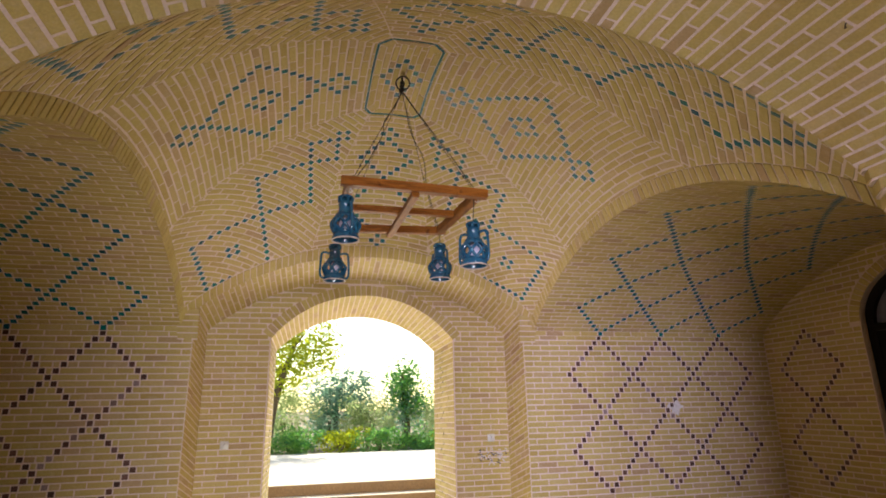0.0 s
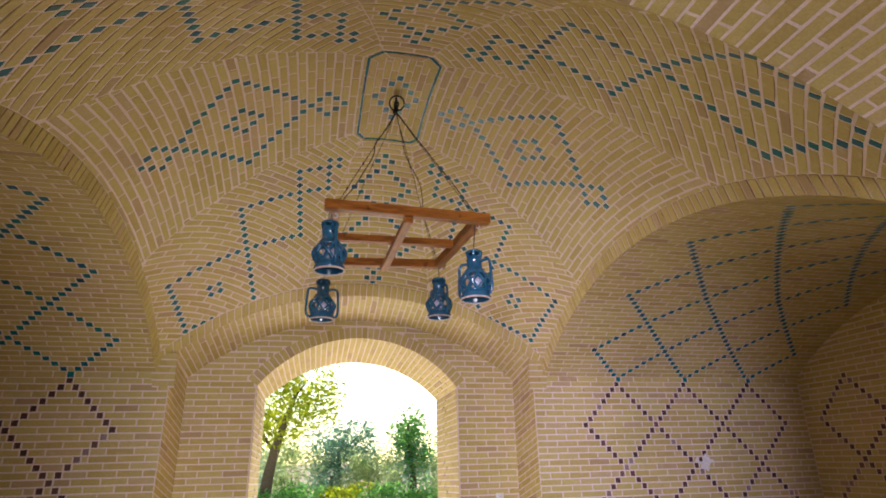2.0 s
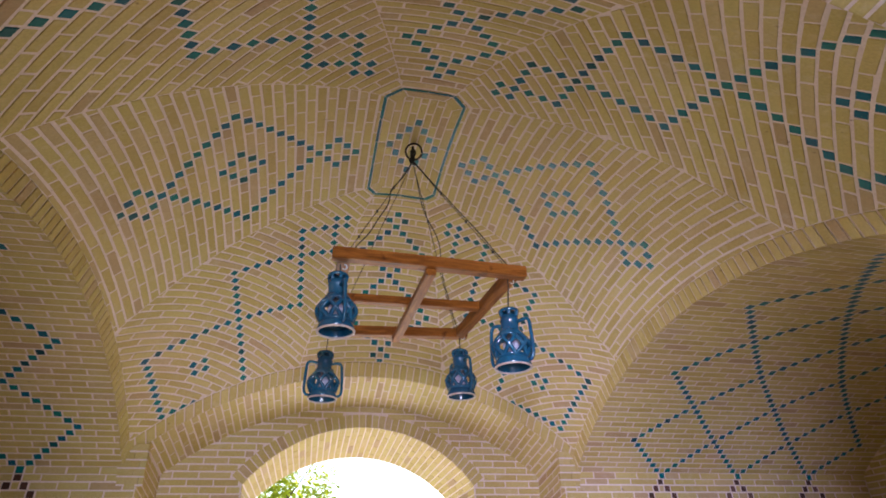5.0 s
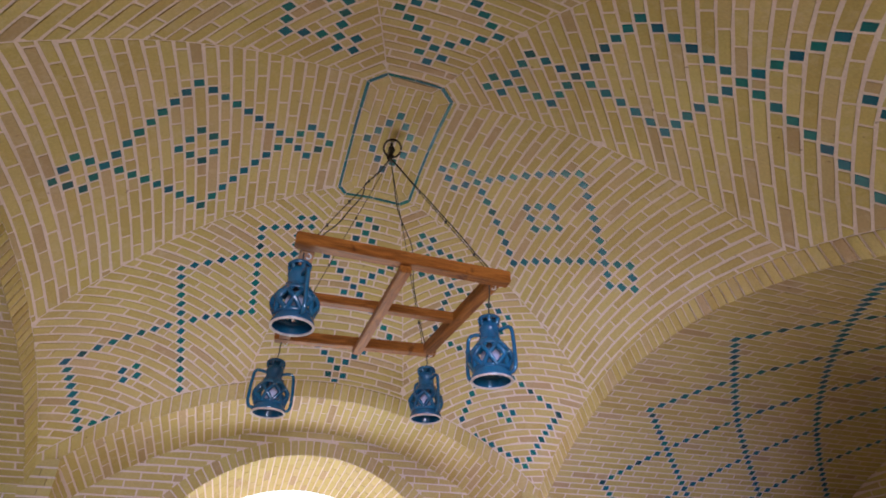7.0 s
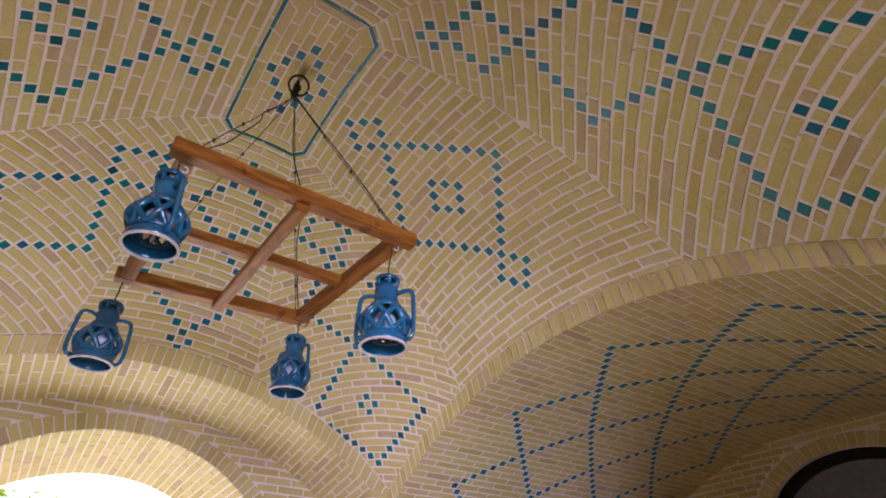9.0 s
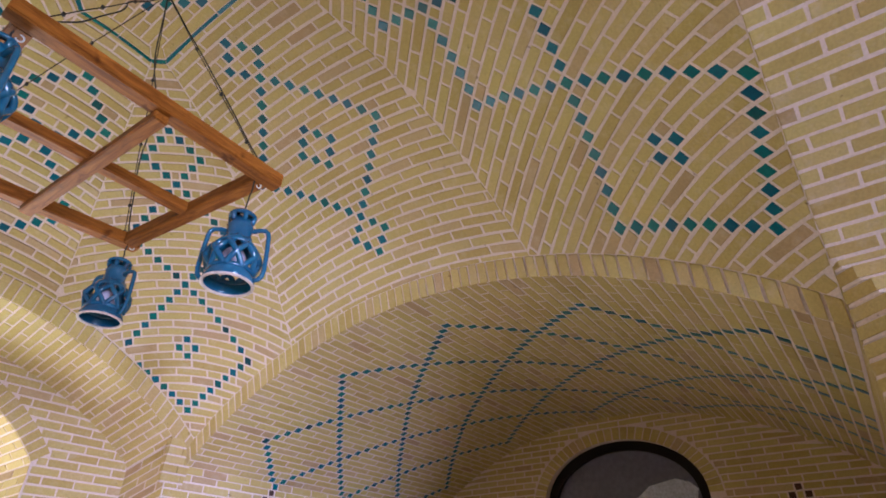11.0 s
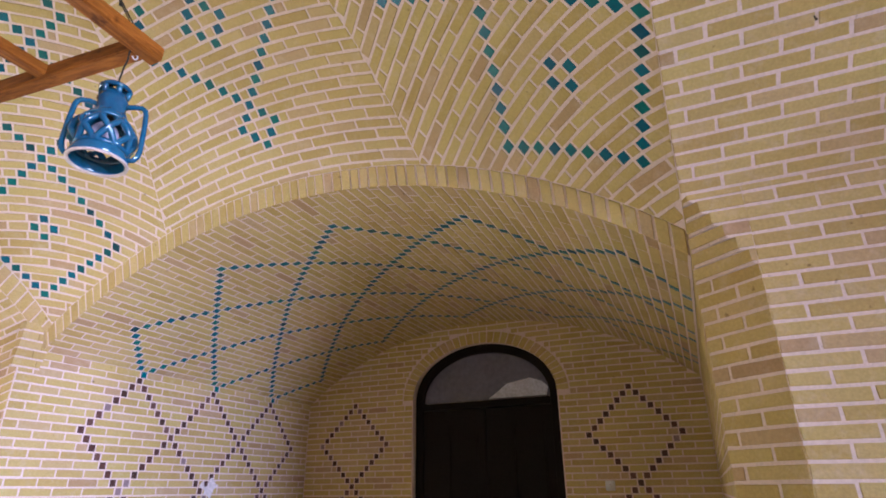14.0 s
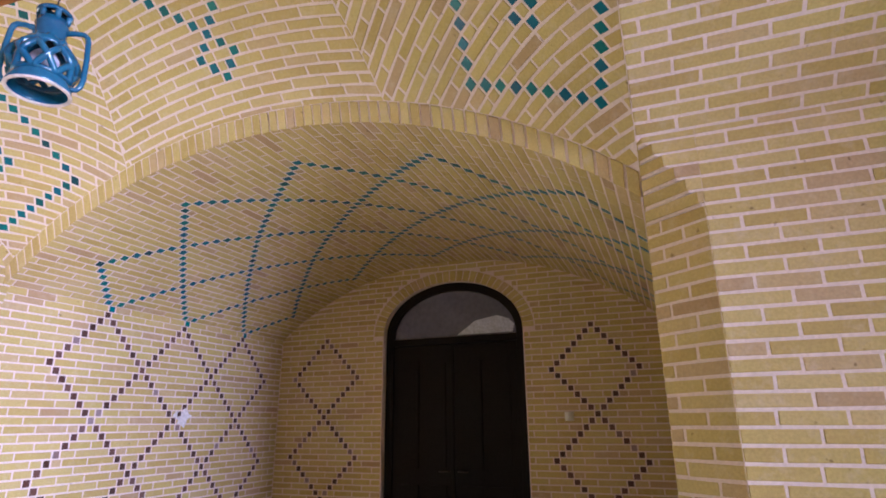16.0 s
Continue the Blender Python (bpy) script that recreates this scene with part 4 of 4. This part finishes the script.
lantern((0.638, 4.075, 2.755), -74, (0.638, 4.06, 3.12), "blue glazed clay lantern hung close under the frame", 1.5)
lantern((1.52, 4.01, 2.595), -50, (1.53, 4.005, 3.09), "blue glazed clay lantern with pierced globe on a cord")
lantern((1.505, 4.965, 2.71), -70, (1.51, 4.965, 3.13), "blue glazed clay lantern turned edgeways on a cord")
lantern((0.622, 5.11, 2.70), 6, (0.63, 5.06, 3.12), "blue glazed clay lantern with two side handles")


# recess door
def prism_yz(outline, x0, x1):
    """A solid of an outline in y and z, from x0 to x1."""
    bm = bmesh.new()
    a = [bm.verts.new((x0, y, z)) for y, z in outline]
    b = [bm.verts.new((x1, y, z)) for y, z in outline]
    bm.faces.new(a)
    bm.faces.new(b[::-1])
    for i in range(len(a)):
        j = (i + 1) % len(a)
        bm.faces.new((a[i], b[i], b[j], a[j]))
    bmesh.ops.recalc_face_normals(bm, faces=bm.faces)
    return bm


door = empty("door", "dark stained double door with arched grey fanlight, shut", "door")
DX, DC, DH = BACK_E + 0.10, E_DOOR_C, E_DOOR_HALF
outer = arch_points(DC, DH, E_DOOR_SPRING, E_DOOR_RISE, 28)
innr = arch_points(DC, DH - 0.085, E_DOOR_SPRING - 0.02, E_DOOR_RISE - 0.065, 28)
outer = [(DC - DH, 0.0)] + outer + [(DC + DH, 0.0)]
innr = [(DC - DH + 0.085, 0.0)] + innr + [(DC + DH - 0.085, 0.0)]
fr = bmesh.new()
rows_o = [[fr.verts.new((x, y, z)) for y, z in outer] for x in (DX - 0.03, DX + 0.07)]
rows_i = [[fr.verts.new((x, y, z)) for y, z in innr] for x in (DX - 0.03, DX + 0.07)]
for i in range(len(outer) - 1):
    fr.faces.new((rows_o[0][i], rows_o[0][i + 1], rows_i[0][i + 1], rows_i[0][i]))
    fr.faces.new((rows_i[0][i], rows_i[0][i + 1], rows_i[1][i + 1], rows_i[1][i]))
    fr.faces.new((rows_o[1][i], rows_i[1][i], rows_i[1][i + 1], rows_o[1][i + 1]))
bmesh.ops.recalc_face_normals(fr, faces=fr.faces)
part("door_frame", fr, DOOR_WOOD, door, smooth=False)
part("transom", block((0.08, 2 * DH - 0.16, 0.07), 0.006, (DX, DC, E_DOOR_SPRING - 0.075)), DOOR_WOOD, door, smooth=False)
glass = [(y, z) for y, z in arch_points(DC, DH - 0.08, E_DOOR_SPRING - 0.03, E_DOOR_RISE - 0.055, 28)]
part("fanlight", prism_yz(glass, DX + 0.015, DX + 0.022), GLASS_VIEW, door, "glass fanlight, the grey light in it put into its colour", smooth=False)
paper = [(3.62, 2.42), (3.60, 2.50), (3.66, 2.56), (3.78, 2.60), (3.90, 2.58), (4.02, 2.56), (4.10, 2.50), (4.16, 2.46), (4.22, 2.42)]
part("paper", prism_yz(paper, DX + 0.0085, DX + 0.0115), PAPER, door, "torn white paper stuck behind the glass", smooth=False)
for s in (1, -1):
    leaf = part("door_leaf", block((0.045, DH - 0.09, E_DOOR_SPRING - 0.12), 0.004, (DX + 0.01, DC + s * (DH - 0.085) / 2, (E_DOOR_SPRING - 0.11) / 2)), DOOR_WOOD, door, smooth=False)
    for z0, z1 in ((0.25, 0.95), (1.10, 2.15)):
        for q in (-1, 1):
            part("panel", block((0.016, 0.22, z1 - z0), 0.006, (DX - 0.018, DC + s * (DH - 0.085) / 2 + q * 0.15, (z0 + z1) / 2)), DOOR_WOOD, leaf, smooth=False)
    part("handle", tube(bmesh.new(), [(DX - 0.02, DC + s * 0.05, 1.08), (DX - 0.055, DC + s * 0.05, 1.08), (DX - 0.06, DC + s * 0.09, 1.08), (DX - 0.058, DC + s * 0.15, 1.075)], 0.008), IRON, leaf, "iron lever handle")
bk = Bag()
bk.box((BACK_E + 0.31, E_DOOR_C - 1.2, 0), (BACK_E + 0.5, E_DOOR_C + 1.2, 3.3))
tagged(bk.object("wall_behind_door", [PLASTER]), "plain plaster wall beyond the door", "wall", kind="structure")


# switches on the walls
def switch(at, normal, label):
    sw = empty("light_switch", label, "light switch", "wall switches")
    part("plate", block((0.082, 0.010, 0.082), 0.003, (0, -0.005, 0)), PLASTIC, sw)
    part("rocker", block((0.034, 0.008, 0.050), 0.002, (0, -0.011, 0)), PLASTIC, sw)
    part("mark", block((0.004, 0.002, 0.012), 0.0, (0, -0.0155, 0.012)), DARK_PLASTIC, sw)
    d = Vector(normal)
    m = Matrix((Vector((0, 0, 1)).cross(d) * -1, -d, Vector((0, 0, 1)))).transposed().to_4x4()
    m.translation = Vector(at) + d * PROUD
    sw.matrix_basis = m


switch((-0.335, NICHE_BACK, 1.325), (0, -1, 0), "white plastic light switch on the brick niche wall")
switch((2.515, NICHE_BACK, 1.315), (0, -1, 0), "white plastic light switch above chalk scribbles")
switch((BACK_E, 3.09, 1.585), (-1, 0, 0), "white plastic light switch beside the dark door")
CHALK = plain("chalk", (0.72, 0.68, 0.70), 0.9)
CHAR = plain("charcoal", (0.06, 0.05, 0.05), 0.9)
r = random.Random(12)
scr = empty("scribble", "chalk and charcoal scribbles on the bricks", "graffiti")
for i in range(46):
    x, z = 2.37 + r.random() * 0.32, 1.04 + r.random() * 0.16
    a = r.uniform(0, 3.1)
    ln = r.uniform(0.015, 0.06)
    m = block((ln, 0.0016, 0.011), 0, (0, 0, 0))
    ob = part("stroke", m, CHALK if i % 3 else CHAR, scr, smooth=False)
    ob.matrix_basis = Matrix.Translation((x, NICHE_BACK - PROUD - 0.001, z)) @ Matrix.Rotation(a, 4, 'Y')
sm = bmesh.new()
vs = [sm.verts.new((4.62 + (0.085 + 0.03 * math.sin(3 * t) + 0.012 * math.sin(7 * t)) * math.cos(t), N_Y - PROUD - 0.0012, 1.60 + (0.07 + 0.02 * math.cos(5 * t)) * math.sin(t))) for t in frange(0, 2 * math.pi * 0.97, 28)]
sm.faces.new(vs)
ext = bmesh.ops.extrude_face_region(sm, geom=sm.faces[:])
bmesh.ops.translate(sm, verts=[e for e in ext["geom"] if isinstance(e, bmesh.types.BMVert)], vec=(0, 0.003, 0))
me = bpy.data.meshes.new("lime_smear")
sm.to_mesh(me)
sm.free()
me.materials.append(CHALK)
tagged(new("lime_smear", me), "pale smear of lime on the brick wall", "stain")

def nail(p, d, label):
    """A bent rusty nail driven into the brickwork at p, sticking out along d."""
    p, d = Vector(p), Vector(d).normalized()
    n = empty("nail", label, "nail", "nails in the brickwork")
    part("shank", tube(bmesh.new(), [p - d * 0.01, p + d * 0.012, p + d * 0.02 + Vector((0, 0, -0.004))], 0.0028, 6), IRON, n)
    part("head", block((0.008, 0.008, 0.006), 0.002, p + d * 0.021 + Vector((0, 0, -0.004)), 1), IRON, n)



nail(pass_surf(R_S * 0.45, 1.72, 0.0), (-0.45, 0, -0.9), "bent rusty nail in the passage vault")
nail((5.05, N_Y, 2.12), (0, -1, 0), "small rusty nail in the diamond wall")
nail((3.32, N_Y, 2.33), (0, -1, 0), "small rusty nail in the diamond wall")
wire = empty("wall_cable", "thin pale cable running down beside the door frame", "cable")
part("cable", tube(bmesh.new(), [(BACK_E + 0.012, E_DOOR_C + E_DOOR_HALF - 0.012 + 0.006 * math.sin(k * 1.7), 2.55 - 0.07 * k) for k in range(16)], 0.004, 6), RIM_CLAY, wire)

# ---- outdoors ----
g = Bag()
COURT = 0.40
grid_surface(g, lambda u, v, h: Vector((u, v, -0.06 if v < 12 else COURT - 0.04)), [-400, -40, 0, 40, 400], [-400, -40, 0, 11.6, 12.2, 40, 400])
tagged(g.object("ground", [EARTH]), "bare garden earth reaching the horizon", "ground", kind="structure")
for nm, y0, y1, z, mat, lab, cat in (("pavement", NICHE_BACK + 0.92, 11.0, 0.0, PAVING, "pale stone paving before the steps", "paving"),
                                     ("step_lower", 11.0, 11.3, 0.20, KERB, "brown brick garden step", "step"), ("step_upper", 11.302, 11.65, COURT - 0.012, KERB, "brown brick garden step", "step"),
                                     ("pavement_court", 11.652, 18.6, COURT, PAVING, "sunlit pale stone paving", "paving"), ("pavement_south", -16.0, PASS_S - 0.21, 0.0, PAVING, "pale stone paving", "paving")):
    b = Bag()
    b.box((-30, y0, -0.1), (30, y1, z))
    tagged(b.object(nm, [mat]), lab, cat, kind="structure")
# thin pale slabs put the sunlit tops of the brown steps into colour
for y0, y1, z in ((11.012, 11.3, 0.20), (11.312, 11.652, COURT - 0.012)):
    b = Bag()
    b.box((-30, y0, z), (30, y1, z + 0.012))
    tagged(b.object("tread", [PAVING]), "step tread, coloured pale for its sunlit top", "step", kind="structure")


def leaves(bag, centre, radii, count, size, seed, lumps=9):
    """Small folded leaves in uneven clumps."""
    q = random.Random(seed)
    clumps = []
    for _ in range(lumps):
        d = Vector((q.gauss(0, 1), q.gauss(0, 1), q.gauss(0, 1))).normalized() * (q.random() ** 0.5) * 0.75
        clumps.append((Vector((centre[0] + d.x * radii[0], centre[1] + d.y * radii[1], centre[2] + d.z * radii[2])), q.uniform(0.25, 0.5)))
    for _ in range(count):
        c, f = q.choice(clumps)
        d = Vector((q.gauss(0, 1), q.gauss(0, 1), q.gauss(0, 1))).normalized() * (q.random() ** 0.4) * f
        p = c + Vector((d.x * radii[0], d.y * radii[1], d.z * radii[2]))
        if p.z < 0.02:
            continue
        a = Vector((q.gauss(0, 1), q.gauss(0, 1), q.gauss(0, 0.6))).normalized()
        b = a.orthogonal().normalized()
        s = size * q.uniform(0.6, 1.3)
        bag.face([p - a * s, p - b * s * 0.45, p + a * s, p + b * s * 0.45])


def tree(name, x, y, height, crown, leaf, label, seed, count=2600, size=0.12, lean=(0.3, 0)):
    q = random.Random(seed)
    t = empty(name, label, "tree", at=(x, y, COURT - 0.04))
    trunk = bmesh.new()
    top = Vector((lean[0], lean[1], height * 0.72))
    pts = [Vector((0, 0, -0.06)).lerp(top, f) + Vector((0.12 * math.sin(4 * f + seed), 0.1 * math.sin(3 * f), 0)) for f in frange(0, 1, 9)]
    tube(trunk, pts, 0.033 * height, 9, [1.25 - 0.95 * f for f in frange(0, 1, 9)])
    for i in range(7):
        s = pts[4 + i % 5]
        e = s + Vector((q.uniform(-1, 1) * crown[0], q.uniform(-1, 1) * crown[1], q.uniform(0.3, 1) * crown[2])) * 0.75
        tube(trunk, [s.lerp(e, f) + Vector((0, 0, 0.2 * f * f)) for f in frange(0, 1, 5)], 0.007 * height, 6, [1 - 0.8 * f for f in frange(0, 1, 5)])
    part("trunk", trunk, BARK, t)
    b = Bag()
    leaves(b, (lean[0], lean[1], height - crown[2] * 0.85), crown, count, size, seed, 16)
    b.object("crown", [leaf], t)


def outdoor(x, y):
    return 0.39 + (x - 0.39) * 0.76, 0.36 + (y - 0.36) * 0.76


for x, y, h, crown, leaf, label, seed, n, size, lean in (
        (-0.95, 26.0, 5.1, (1.75, 1.4, 2.1), LEAF_YELLOW, "backlit yellow-green tree with a leaning trunk", 3, 3400, 0.085, 0.8),
        (5.3, 28.5, 3.6, (1.35, 1.1, 1.75), LEAF_GREEN, "young green tree behind the hedge", 7, 2000, 0.085, 0.1),
        (2.2, 29.0, 3.3, (1.5, 1.1, 1.6), LEAF_BLUE, "blue-green shrubby tree behind the hedge", 9, 2000, 0.085, 0.1),
        (-6.5, 31.0, 6.0, (2.3, 2.3, 2.3), LEAF_GREEN, "tall green garden tree", 11, 2200, 0.15, 0.1),
        (10.5, 31.0, 5.4, (2.3, 2.3, 2.3), LEAF_GREEN, "tall green garden tree", 13, 2200, 0.15, 0.1)):
    px, py = outdoor(x, y)
    tree("tree", px, py, h, crown, leaf, label, seed, n, size, (lean, 0))
for i in range(13):
    q = random.Random(70 + i)
    px, py = outdoor(-7.5 + i * 1.6, 25.0)
    b = Bag()
    leaves(b, (0, 0, 0.35), (1.05, 0.6, 0.45 + q.random() * 0.25), 1300, 0.062, 90 + i, 14)
    bush = empty("bush", "leafy green bush along the paved edge", "bush", "hedge bushes", (px, py + q.uniform(-0.2, 0.2), COURT - 0.04))
    b.object("foliage", [LEAF_GREEN if i % 3 else LEAF_YELLOW], bush)
    st = bmesh.new()
    for k in range(5):
        tube(st, [(0, 0, -0.05), (q.uniform(-0.3, 0.3), q.uniform(-0.2, 0.2), 0.45)], 0.015, 5)
    part("stem", st, BARK, bush)
for i in range(11):
    q = random.Random(170 + i)
    px, py = outdoor(-7 + i * 1.75, 27.4 + (i % 2) * 1.3)
    b = Bag()
    leaves(b, (0, 0, 1.1), (1.3, 0.8, 1.0 + q.random() * 0.6), 2200, 0.065, 190 + i, 18)
    bush = empty("bush", "tall pale blue-green shrub behind the hedge", "bush", "tall shrubs", (px, py + q.uniform(-0.3, 0.3), COURT - 0.04))
    b.object("foliage", [LEAF_BLUE if i % 2 else LEAF_PALE], bush)
    st = bmesh.new()
    for k in range(4):
        tube(st, [(0, 0, -0.05), (q.uniform(-0.3, 0.3), q.uniform(-0.2, 0.2), 0.9)], 0.022, 5)
    part("stem", st, BARK, bush)
